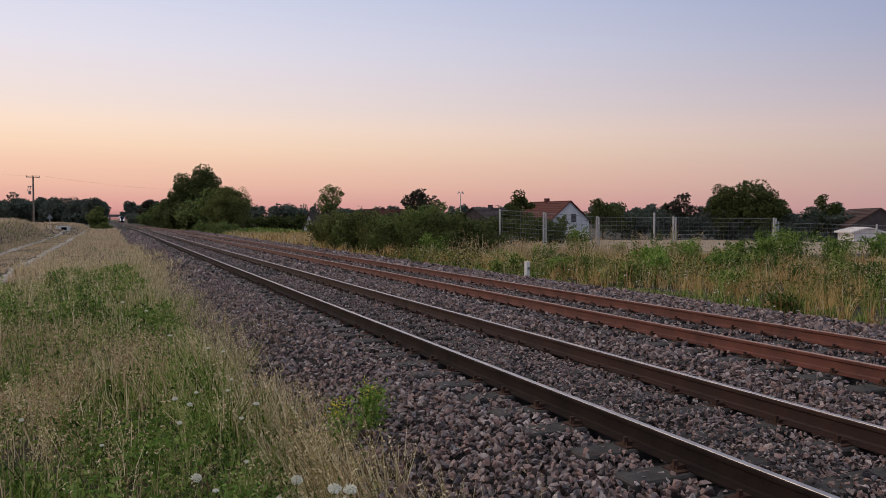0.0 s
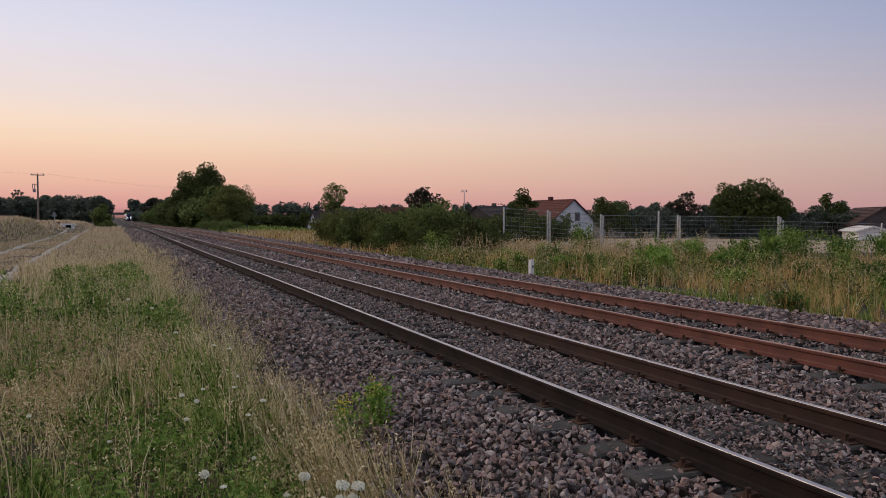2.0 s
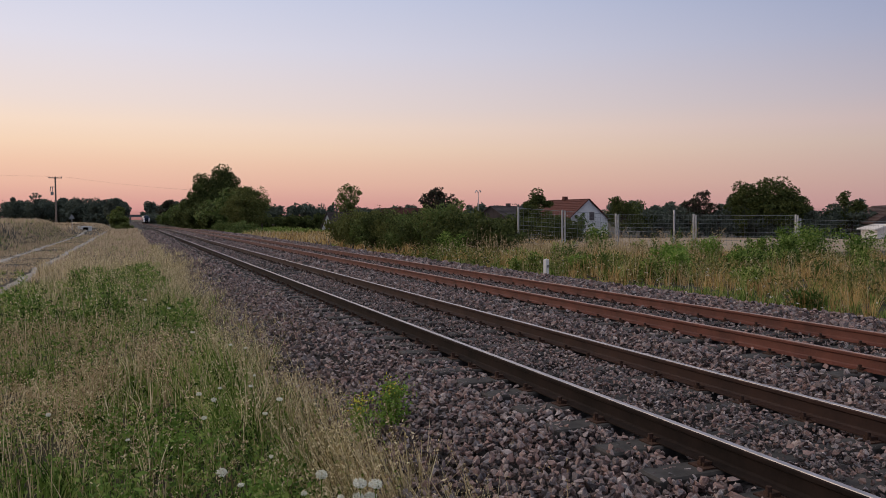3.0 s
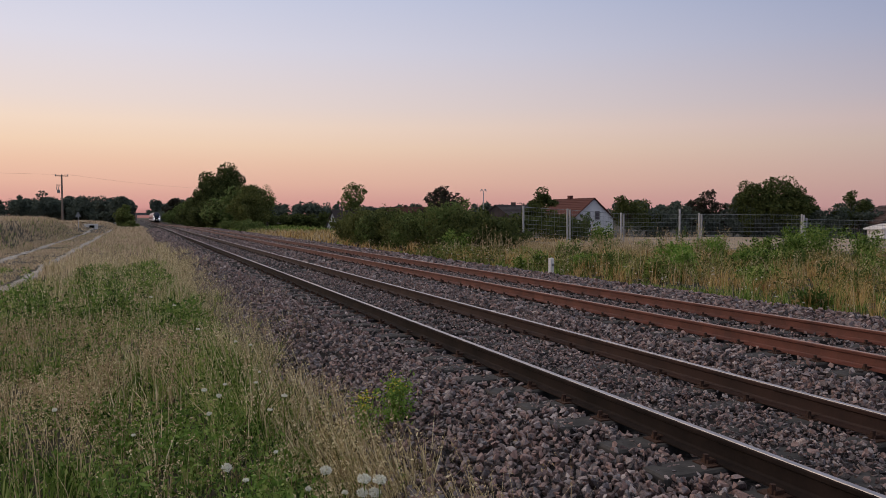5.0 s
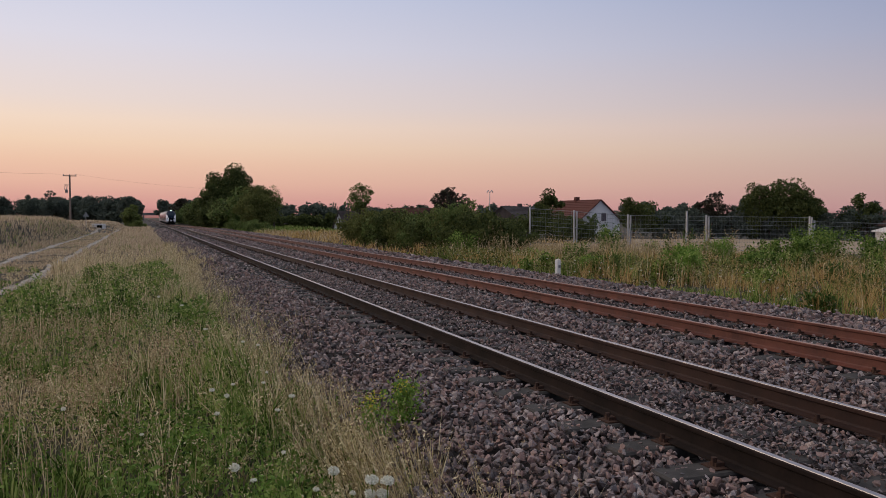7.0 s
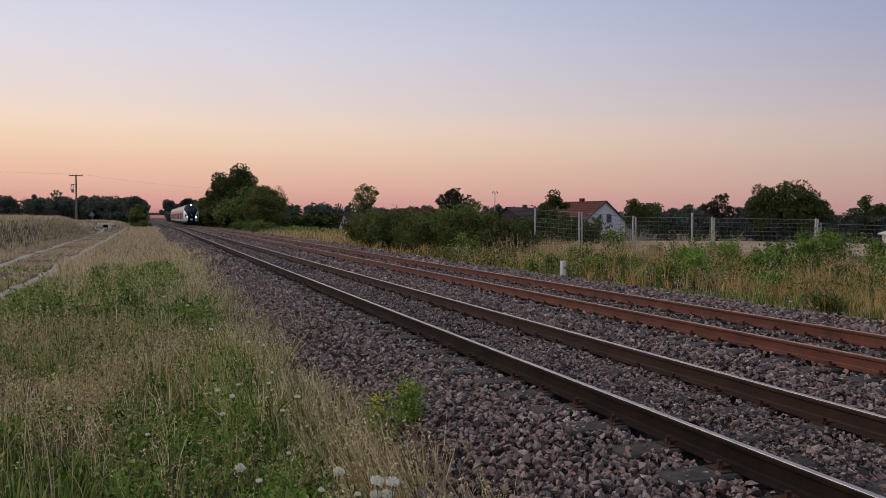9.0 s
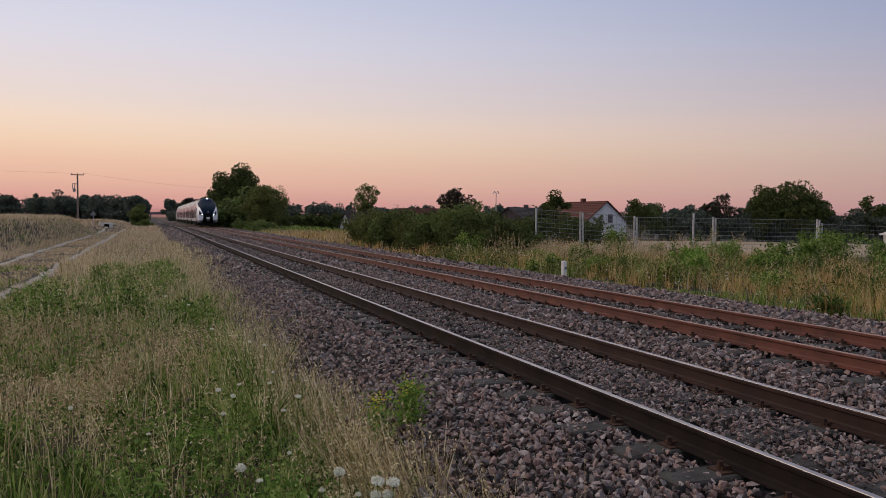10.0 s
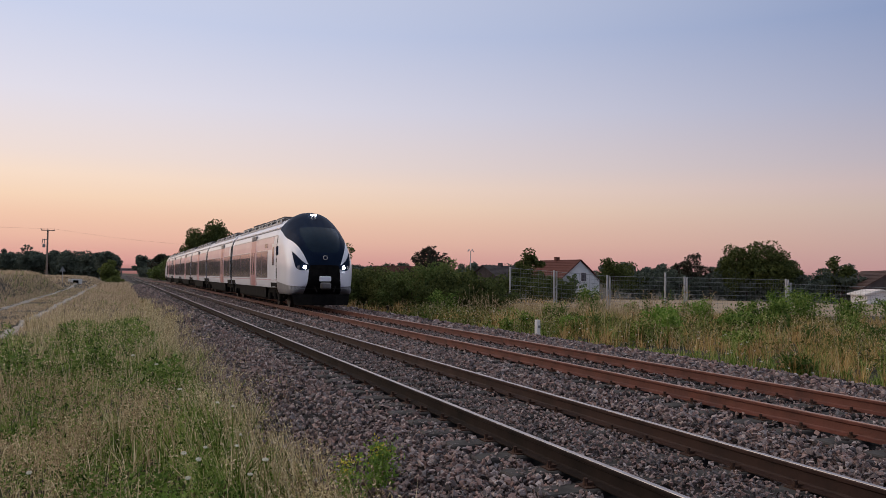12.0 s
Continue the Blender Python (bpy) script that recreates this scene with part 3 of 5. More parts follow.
        front = [[(s * x, at(x, z) - 0.03, z) for z in np.linspace(a, b, 6)] for x, a, b in rows]
        loft(bm, front, closed=False)
        bmesh.ops.recalc_face_normals(bm, faces=bm.faces)
        unit = part("headlamp_housing", bm, M_MASK, shell, "dark swept headlamp housing")
        bm = bmesh.new()
        for lx, lz, r in ((0.82, 1.79, 0.082),):
            y = at(lx, lz)
            rod(bm, (s * lx, y + 0.05, lz), (s * lx, y - 0.05, lz), r, n=20)
        part("headlamp", bm, M_LAMP if not back else M_SKIRT, shell, "lit white headlamp")
        bm = bmesh.new()
        y = at(1.03, 1.79)
        rod(bm, (s * 1.03, y + 0.05, 1.79), (s * 1.03, y - 0.03, 1.79), 0.075, n=16)
        part("tail_lamp", bm, M_SKIRT, shell, "unlit grey lamp")
        bm = bmesh.new()
        box(bm, s * 1.45 - 0.05, s * 1.45 + 0.05, 2.9, 3.1, 2.35, 2.75, 0.03)
        box(bm, min(s * 1.36, s * 1.45), max(s * 1.36, s * 1.45), 2.95, 3.02, 2.5, 2.55)
        part("rear_view_camera", bm, M_MASK, shell, "dark rear-view camera arm")
    bm = bmesh.new()
    for q in (-0.075, 0.075):
        rod(bm, (q, at(0, 4.12) + 0.2, 4.14), (q, at(0, 4.12) - 0.06, 4.14), 0.045, n=14)
    part("top_lamp", bm, M_LAMP if not back else M_SKIRT, shell, "lit white top headlamp")
    bm = bmesh.new()
    ye = at(0, 2.2)
    m = Matrix.Translation((0, ye - 0.03, 2.2)) @ Euler((radians(78), 0, 0)).to_matrix().to_4x4()
    prof = [[((0.085 + 0.02 * math.cos(b)) * math.cos(a), (0.085 + 0.02 * math.cos(b)) * math.sin(a), 0.02 * math.sin(b)) for b in (0, 1.57, 3.14, 4.71)] for a in np.linspace(0, 2 * math.pi, 25)]
    loft(bm, prof)
    bmesh.ops.transform(bm, matrix=m, verts=bm.verts)
    part("emblem", bm, M_GALV, shell, "plain chrome ring emblem")
    bm = bmesh.new()
    box(bm, -0.24, 0.24, -0.14, 0.05, 1.20, 1.42, 0.03)
    part("coupler_cover", bm, M_BODY, shell, "pale coupler box")
    bm = bmesh.new()
    box(bm, -0.2, 0.2, -0.32, 0.05, 0.88, 1.16, 0.05)
    rod(bm, (-0.08, -0.34, 1.02), (-0.08, -0.2, 1.02), 0.07, n=12)
    part("coupler", bm, M_ROOFKIT, shell, "grey automatic coupler")
    bm = bmesh.new()
    for s in (-1, 1):
        rod(bm, (s * 0.45, -0.02, 1.0), (s * 0.35, -0.1, 0.75), 0.03, n=6)
    part("air_hose", bm, M_BLACK, shell)
    bm = bmesh.new()
    loft(bm, [[(-1.15, 0.5, 0.2), (-0.5, 0.05, 0.2), (0.5, 0.05, 0.2), (1.15, 0.5, 0.2)], [(-1.25, 0.62, 0.66), (-0.5, 0.06, 0.66), (0.5, 0.06, 0.66), (1.25, 0.62, 0.66)]], closed=False)
    loft(bm, [[(-1.2, 0.55, 0.66), (-0.5, 0.1, 0.66), (0.5, 0.1, 0.66), (1.2, 0.55, 0.66)], [(-1.1, 0.55, 0.2), (-0.5, 0.1, 0.2), (0.5, 0.1, 0.2), (1.1, 0.55, 0.2)]], closed=False)
    part("snow_plough", bm, M_BLACK, shell, "black obstacle deflector")
    return shell


def build_train():
    train = empty("train", TRACKS[1], 31.6, 0)
    nose(train)
    ends = [3.2, 18.75, 33.95, 49.15, 64.35, 79.55, 95.1]
    spans = [(5.6, 18.2), (19.4, 33.4), (34.6, 48.6), (49.8, 63.8), (65.0, 79.0), (80.2, 92.6)]
    doors = [[9.9], [23.6], [41.5], [56.8], [74.6], [88.5]]
    for k in range(6):
        a = ends[k] + (0.3 if k else 0.0)
        b = ends[k + 1] - (0.3 if k < 5 else 0)
        car(train, a, b, doors[k], spans[k])
        if k:
            bm = bmesh.new()
            rings = []
            for i in range(9):
                q = 0.93 if i % 2 else 0.97
                rings.append([(x * q, ends[k] - 0.3 + 0.6 * i / 8, 0.7 + (z - 0.62) * q) for x, z in RING])
            loft(bm, rings)
            bmesh.ops.recalc_face_normals(bm, faces=bm.faces)
            part("gangway", bm, M_BLACK, train, "black folded gangway between cars")
    for s in (-1, 1):
        part("cab_seam", side_panel(bmesh.new(), s, 3.15, 3.27, 0.88, 3.6, 0.012), M_BLACK, train, "black seam behind the cab")
        part("cab_door", side_panel(bmesh.new(), s, 3.75, 4.5, 0.9, 2.9, 0.008), M_BODY, train, "white cab door")
        part("cab_window", side_panel(bmesh.new(), s, 3.9, 4.35, 1.9, 2.75, 0.014), M_PANE, train, "tinted cab door window, lilac sky sheen in its colour")
        part("destination_display", side_panel(bmesh.new(), s, 5.7, 6.4, 2.75, 2.95, 0.012), M_PANE, train, "small dark side display")
    tail = nose(train, True)
    tail.matrix_basis = pose(0, 98.3, 0, 0, 0, 180)
    for y in (4.6, 18.75, 33.95, 49.15, 64.35, 79.55, 93.7):
        bogie(train, y)
    return tagged(train, "white regional express train with pale red doors and lit headlamps", "train")


train = build_train()


# ---- plants ----
def leaf_quads(rng, centres, size, flat=0.0):
    """Two triangles for each leaf, turned at random."""
    n = len(centres)
    a = rng.normal(size=(n, 3))
    a[:, 2] *= 1 - flat
    a /= np.linalg.norm(a, axis=1, keepdims=True)
    b = np.cross(a, rng.normal(size=(n, 3)))
    b /= np.linalg.norm(b, axis=1, keepdims=True)
    s = (size * rng.uniform(0.6, 1.3, n))[:, None]
    v = np.stack([centres - a * s, centres - b * s * 0.45, centres + a * s, centres + b * s * 0.45], 1)
    base = np.arange(n)[:, None] * 4
    t = np.concatenate([base + [0, 1, 2], base + [0, 2, 3]], 1)
    return v.reshape(-1, 3), t.reshape(-1, 3)


def tree(name, label, x, y, height, width, leaves=5000, leaf=0.12, material=None, low=0.15, clumps=26, seed=1, category="tree", depth_=None, spiky=0.0, group=""):
    """Tapered trunk, limbs and a crown of leaf clumps with an uneven outline."""
    leaves, leaf = int(leaves * (1.45 if y < 170 else 1.3)), leaf * (1.0 if y < 170 else 1.0)
    rng = np.random.default_rng(seed)
    rnd = random.Random(seed)
    z0 = ground_z(x, y) - 0.05
    thing = empty(name, x, y, z0)
    h, w, d = height + fall(x, y), width / 2, (depth_ or width) / 2
    r0 = 0.02 * h + 0.03
    bm = bmesh.new()
    lean = Vector((rnd.uniform(-0.05, 0.05) * h, rnd.uniform(-0.05, 0.05) * h, 0))
    steps = 6
    loft(bm, [[(lean.x * (i / steps) ** 2 + r0 * (1 - 0.8 * i / steps) * math.cos(a), lean.y * (i / steps) ** 2 + r0 * (1 - 0.8 * i / steps) * math.sin(a), 0.75 * h * i / steps) for a in np.linspace(0, 2 * math.pi, 9)[:-1]] for i in range(steps + 1)], caps=True)
    part("trunk", bm, material_bark(), thing)
    cc = h * (low + 1) / 2
    hh = h * (1 - low) / 2
    cs = []
    clumps = int(clumps * 1.5)
    for k in range(clumps):
        v = rng.normal(size=3)
        v /= np.linalg.norm(v)
        r = rng.uniform(0.12, 1.0) ** 0.45 * 0.84 * (1 + 0.25 * noise.noise((v[0] * 1.7 + seed, v[1] * 1.7, v[2] * 1.7)))
        taper = 1 - 0.16 * max(0, v[2])
        cs.append((v[0] * r * w * taper, v[1] * r * d * taper, cc + v[2] * r * hh))
    for c in cs[:9]:
        bm = bmesh.new()
        a = Vector((lean.x * 0.2, lean.y * 0.2, h * rnd.uniform(0.25, 0.5) * 0.8))
        b = Vector(c)
        mid = (a + b) / 2 + Vector((0, 0, -0.05 * h))
        rod(bm, a, mid, r0 * 0.4, r0 * 0.25, 6)
        rod(bm, mid, b, r0 * 0.25, r0 * 0.06, 6)
        part("limb", bm, material_bark(), thing)
    cs = np.array(cs)
    pick = rng.integers(0, clumps, leaves)
    rad = (0.36 * (w * d * hh) ** (1 / 3)) * rng.uniform(0.55, 1.25, clumps)
    off = rng.normal(size=(leaves, 3))
    far_out = np.linalg.norm(off, axis=1, keepdims=True)
    off *= np.minimum(far_out, 1.5 + 0.2 * rng.uniform(-1, 1, (leaves, 1))) / far_out
    off *= 0.55 * rad[pick][:, None] * np.array([1, 1, 0.85])
    if spiky:
        far = rng.uniform(0, 1, leaves) < 0.45
        dirs = rng.normal(size=(60, 3))
        dirs[:, 2] = np.abs(dirs[:, 2]) + 0.2
        dirs /= np.linalg.norm(dirs, axis=1, keepdims=True)
        q = rng.integers(0, 60, leaves)
        tip = np.array([0, 0, h * low]) + dirs[q] * np.array([w, d, h * (1 - low)]) * rng.uniform(0.3, 1.08, leaves)[:, None]
        pos = np.where(far[:, None], tip + rng.normal(size=(leaves, 3)) * 0.06, cs[pick] + off)
    else:
        pos = cs[pick] + off
    pos[:, 2] = np.maximum(pos[:, 2], 0.05)
    v, t = leaf_quads(rng, pos, leaf)
    tri_mesh("crown", v, t, material or M_LEAF, thing)
    return tagged(thing, label, category, group)


def material_bark():
    return M_BARK


def blades(rng, xy, zs, height, width, bend=0.7):
    """Grass blades: one bent, tapering strip of three triangles each."""
    n = len(xy)
    ang = rng.uniform(0, 2 * np.pi, n)
    side = np.stack([np.cos(ang), np.sin(ang), np.zeros(n)], 1)
    la = rng.uniform(0, 2 * np.pi, n)
    ln = np.stack([np.cos(la), np.sin(la), np.zeros(n)], 1) * (height * bend * rng.uniform(0.1, 1.2, n))[:, None]
    base = np.concatenate([xy, zs[:, None]], 1)
    up = np.zeros((n, 3))
    up[:, 2] = height
    w = width[:, None]
    mid = base + up * 0.55 + ln * 0.35
    tip = base + up * (1 - 0.25 * bend) + ln
    v = np.stack([base - side * w, base + side * w, mid - side * w * 0.7, mid + side * w * 0.7, tip], 1).reshape(-1, 3)
    k = np.arange(n)[:, None] * 5
    t = np.concatenate([k + [0, 1, 3], k + [0, 3, 2], k + [2, 3, 4]], 1).reshape(-1, 3)
    return v, t


def wild_blades(rng, xy, zs, height, width):
    return blades(rng, xy, zs, height, width, 0.8)


def stalks(rng, xy, zs, height, width):
    """Flowering grass stalks: a thin stem with a loose seed head of small spikelets."""
    v, t = blades(rng, xy, zs, height, width, 0.3)
    tips = v.reshape(-1, 5, 3)[:, 4]
    mids = v.reshape(-1, 5, 3)[:, 2]
    n, m = len(tips), 7
    f = rng.uniform(0.0, 0.42, (n, m))[..., None]
    p = tips[:, None] * (1 - f) + mids[:, None] * f + rng.normal(size=(n, m, 3)) * (0.012 + 0.02 * f)
    lv, lt = leaf_quads(rng, p.reshape(-1, 3), np.repeat(width * 2.5 + 0.0035, m), 0.0)
    return np.concatenate([v, lv]), np.concatenate([t, lt + len(v)])


def tussocks(rng, xy, zs, height, width):
    """Blades gathered in tufts: each point gives a fan of sixteen blades leaning outwards."""
    n, m = len(xy), 16
    a = rng.uniform(0, 2 * np.pi, (n, m))
    r = np.sqrt(rng.uniform(0, 1, (n, m))) * 0.07
    d = np.stack([np.cos(a), np.sin(a), np.zeros((n, m))], 2)
    base = np.concatenate([xy, zs[:, None]], 1)[:, None] + d * r[..., None]
    h = height[:, None] * rng.uniform(0.45, 1.05, (n, m))
    out = d * (h * rng.uniform(0.05, 0.6, (n, m)))[..., None] + rng.normal(size=(n, 1, 3)) * np.array([0.05, 0.05, 0])
    sa = rng.uniform(0, 2 * np.pi, (n, m))
    side = np.stack([np.cos(sa), np.sin(sa), np.zeros((n, m))], 2) * (width[:, None] * rng.uniform(0.7, 1.3, (n, m)))[..., None]
    up = np.zeros((n, m, 3))
    up[..., 2] = h
    mid, tip = base + up * 0.6 + out * 0.35, base + up * 0.96 + out
    v = np.stack([base - side, base + side, mid - side * 0.75, mid + side * 0.75, tip], 2).reshape(-1, 3)
    k = np.arange(n * m)[:, None] * 5
    return v, np.concatenate([k + [0, 1, 3], k + [0, 3, 2], k + [2, 3, 4]], 1).reshape(-1, 3)


def panicles(rng, xy, zs, height, width):
    """Seeding grass: a thin stem with a wide, airy head of many tiny spikelets."""
    v, t = blades(rng, xy, zs, height, width, 0.35)
    tips = v.reshape(-1, 5, 3)[:, 4]
    n, m = len(tips), 13
    p = tips[:, None] + rng.normal(size=(n, m, 3)) * np.array([0.04, 0.04, 0.05]) - np.array([0, 0, 0.05])
    lv, lt = leaf_quads(rng, p.reshape(-1, 3), np.repeat(width * 2.0 + 0.008, m), 0.0)
    return np.concatenate([v, lv]), np.concatenate([t, lt + len(v)])


def leaning(rng, xy, zs, height, width):
    """Straight thin stalks with a narrow seed head, all leaning away from the crushed stone."""
    n, m = len(xy), 6
    base = np.concatenate([xy, zs[:, None]], 1)
    lean = np.stack([-rng.uniform(0.1, 0.55, n), rng.uniform(-0.15, 0.3, n), np.full(n, 0.95)], 1) * height[:, None]
    side = rng.normal(size=(n, 3)) * np.array([1, 1, 0])
    side *= width[:, None] / np.linalg.norm(side, axis=1, keepdims=True)
    mid, tip = base + lean * 0.55 + np.array([0, 0, 0.02]), base + lean
    v = np.stack([base - side, base + side, mid - side * 0.7, mid + side * 0.7, tip], 1).reshape(-1, 3)
    k = np.arange(n)[:, None] * 5
    t = np.concatenate([k + [0, 1, 3], k + [0, 3, 2], k + [2, 3, 4]], 1).reshape(-1, 3)
    f = rng.uniform(0.72, 1.02, (n, m))[..., None]
    p = base[:, None] + lean[:, None] * f + rng.normal(size=(n, m, 3)) * 0.006
    lv, lt = leaf_quads(rng, p.reshape(-1, 3), np.repeat(width * 1.6 + 0.004, m))
    return np.concatenate([v, lv]), np.concatenate([t, lt + len(v)])


def scatter(rng, n, x0, x1, y0, y1):
    return np.stack([rng.uniform(x0, x1, n), rng.uniform(y0, y1, n)], 1)


def zs_of(xy):
    return np.array([ground_z(x, y) - 0.02 for x, y in xy])


def patch_mask(xy, scale, level, seed):
    return np.array([noise.noise((x * scale, y * scale, seed)) > level for x, y in xy])


def off_ruts(xy):
    """Keeps the wheel ruts nearly bare."""
    d = np.minimum(np.abs(xy[:, 0] + 3.25), np.abs(xy[:, 0] + 5.45))
    return (d > 0.22) | (xy[:, 1] > 150)


def low_by_fence(xy):
    """Growth gets shorter towards the fence."""
    away = -(0.405 * (xy[:, 0] - 23.4) + (xy[:, 1] - 33.6)) / 1.08
    return np.where((xy[:, 0] > 15) & (xy[:, 1] < 48), np.clip(0.3 + away / 15, 0.3, 1.0), 1.0)


def grass(name, label, n, area, h, w, material, maker, seed, keep=None):
    rng = np.random.default_rng(seed)
    xy = scatter(rng, n, *area)
    if keep is not None:
        xy = xy[keep(xy)]
    xy = xy[off_ruts(xy)]
    d = np.hypot(xy[:, 0], xy[:, 1])
    hs = rng.uniform(h[0], h[1], len(xy))
    near_path = (xy[:, 0] < -2.85) & (xy[:, 0] > -6.2)
    hs = np.where(near_path, hs * 0.4, hs)
    hs *= np.array([min(1.35, max(0.4, 0.95 + 0.9 * noise.noise((x * 0.55, y * 0.4, 21.0)) + 0.4 * noise.noise((x * 2.1, y * 1.6, 23.0)))) for x, y in xy])
    hs *= low_by_fence(xy)
    ws = w * (1 + d / 9) * np.where(d < 10, 1.35, 1.0) * rng.uniform(0.7, 1.3, len(xy))
    v, t = maker(rng, xy, zs_of(xy), hs, ws)
    return tagged(tri_mesh(name, v, t, material), label, "grass", kind="stuff")


def edge(xy):
    """Thins towards the crushed stone."""
    lim = np.array([1.80 + 0.35 * noise.noise((0.0, y * 0.45, 2.0)) + 0.008 * min(y, 60) for x, y in xy])
    return xy[:, 0] < lim


def strip(p):
    """Dense pale grass nearest to the crushed stone, thinner away from it."""
    rng = np.random.default_rng(77)
    return edge(p) & (rng.uniform(0, 1, len(p)) < np.clip(0.22 + 0.55 * (p[:, 0] - 0.85), np.where(p[:, 1] > 10, 0.38, np.where(p[:, 1] > 6.2, 0.2, 0.1)), 1.0))


grass("dry_grass", "tufts of tall dry straw-coloured grass on the verge", 1100, (-5.5, 2.1, 1.6, 11), (0.28, 0.6), 0.0022, M_STRAW, tussocks, 11, strip)
grass("dry_grass", "tall pale straw grass at the edge of the crushed stone", 170, (1.3, 2.2, 3.4, 13), (0.4, 0.75), 0.0019, M_STRAW, tussocks, 26, edge)
grass("dry_grass", "bright tall straw tufts leaning over the crushed stone", 130, (1.35, 2.05, 3.3, 8), (0.4, 0.78), 0.0021, M_STRAW, tussocks, 53)
grass("dry_grass", "scattered dry stalks on the verge", 3000, (-5.5, 2.1, 1.6, 11), (0.2, 0.6), 0.0024, M_STRAW, wild_blades, 27, strip)
grass("dry_grass", "tall flowering dry grass stalks on the verge", 2600, (-5.5, 2.3, 1.8, 11), (0.4, 0.8), 0.0014, M_STRAW, stalks, 12, strip)
grass("dry_grass", "pale straw tufts along the edge of the crushed stone", 800, (1.3, 2.6, 12, 60), (0.35, 0.7), 0.0024, M_STRAW, tussocks, 61)
grass("green_grass", "green and straw tufts along the edge of the crushed stone", 420, (0.9, 2.0, 5, 22), (0.3, 0.6), 0.0024, M_GREEN, tussocks, 62, edge)
grass("dry_grass", "thin dry stalks leaning over the crushed stone", 110, (1.7, 2.5, 4.5, 12), (0.4, 0.75), 0.0014, M_BROWN, stalks, 28)
grass("seeding_grass", "reddish brown seeding grass heads on the verge", 3200, (-5.0, 0.9, 2.4, 12), (0.3, 0.6), 0.0014, M_BROWN, stalks, 19, lambda p: edge(p) & patch_mask(p, 0.45, 0.05, 1.0))
grass("seeding_grass", "airy beige seed heads of dry grass on the verge", 1900, (-3.0, 0.6, 6.3, 12.5), (0.34, 0.62), 0.0013, M_BROWN, panicles, 71, lambda p: edge(p) & patch_mask(p, 0.9, -0.02, 31.0))
grass("seeding_grass", "pale seed heads of dry grass low on the verge", 420, (-2.2, 1.2, 3.4, 9), (0.25, 0.5), 0.0013, M_STRAW, panicles, 72, lambda p: edge(p) & patch_mask(p, 1.1, 0.05, 33.0))
grass("dry_grass", "thin straw stalks leaning at the edge of the crushed stone", 430, (1.0, 2.15, 3.5, 12.5), (0.45, 0.85), 0.0028, M_STRAW, leaning, 73)
grass("dry_grass", "reddish dry stalks leaning at the edge of the crushed stone", 230, (1.25, 2.3, 3.5, 9), (0.45, 0.9), 0.0024, M_BROWN, leaning, 74)
grass("dry_grass", "dense straw clump at the edge of the crushed stone", 260, (1.25, 1.85, 4.2, 5.6), (0.4, 0.62), 0.0032, M_STRAW, leaning, 75)
grass("dry_grass", "tall bright straw in front of the yellow-flowered weeds", 150, (1.4, 1.95, 4.9, 6.0), (0.5, 0.78), 0.0034, M_STRAW, leaning, 78)
grass("green_grass", "green stalks leaning at the edge of the crushed stone", 800, (0.5, 1.9, 3.5, 10), (0.25, 0.55), 0.0036, M_GREEN, leaning, 77)
grass("green_grass", "tufts of green grass between dry stalks on the verge", 2000, (-5.5, 1.9, 1.6, 11), (0.1, 0.32), 0.003, M_GREEN, tussocks, 13, lambda p: edge(p) & patch_mask(p, 0.5, -0.22, 6.0))
grass("green_grass", "short green blades low in the verge", 9000, (-5.5, 1.8, 1.6, 11), (0.05, 0.22), 0.003, M_GREEN, blades, 29, edge)
grass("dry_grass", "tufts of tall dry straw-coloured grass along the line", 1500, (-9, 2.8, 11, 32), (0.3, 0.6), 0.0021, M_STRAW, tussocks, 14, strip)
grass("dry_grass", "tufts of faded brownish grass along the line", 1500, (-9, 2.6, 11, 32), (0.3, 0.6), 0.0019, M_BLEACH, tussocks, 59, strip)
grass("dry_grass", "flowering dry grass stalks along the line", 6000, (-2.2, 2.8, 11, 34), (0.45, 0.85), 0.0015, M_STRAW, stalks, 15, strip)
grass("green_grass", "green grass patches along the line", 36000, (-9, 1.9, 10, 32), (0.12, 0.45), 0.0030, M_GREEN, blades, 16, lambda p: edge(p) & patch_mask(p, 0.16, -0.2, 4.0))
grass("dry_grass", "dry grass strip far along the line", 14000, (-16, 3.1, 30, 100), (0.2, 0.5), 0.0026, M_BLEACH, blades, 17, edge)
grass("dry_grass", "faded brownish grass strip far along the line", 20000, (-16, 3.1, 30, 100), (0.18, 0.42), 0.0026, M_BLEACH, blades, 58, edge)
grass("dry_grass", "short bleached grass on the farm track", 15000, (-6.6, -2.7, 7, 70), (0.1, 0.3), 0.004, M_BLEACH, blades, 76)
grass("green_grass", "olive grass between the dry stalks far along the line", 9000, (-16, 2.6, 30, 100), (0.15, 0.35), 0.0026, M_GREEN, blades, 20, lambda p: edge(p) & patch_mask(p, 0.09, -0.05, 8.0))
grass("dry_grass", "short dry grass tufts beside the farm track", 900, (-8, 2.0, -10, 1.7), (0.15, 0.4), 0.0024, M_STRAW, tussocks, 56, edge)
grass("green_grass", "low green tufts beside the farm track", 1500, (-7, 1.8, -8, 1.7), (0.1, 0.28), 0.003, M_GREEN, tussocks, 79, edge)
grass("dry_grass", "dry grass strip in the distance", 10000, (-14, 3.1, 100, 260), (0.25, 0.6), 0.004, M_BLEACH, blades, 18, edge)


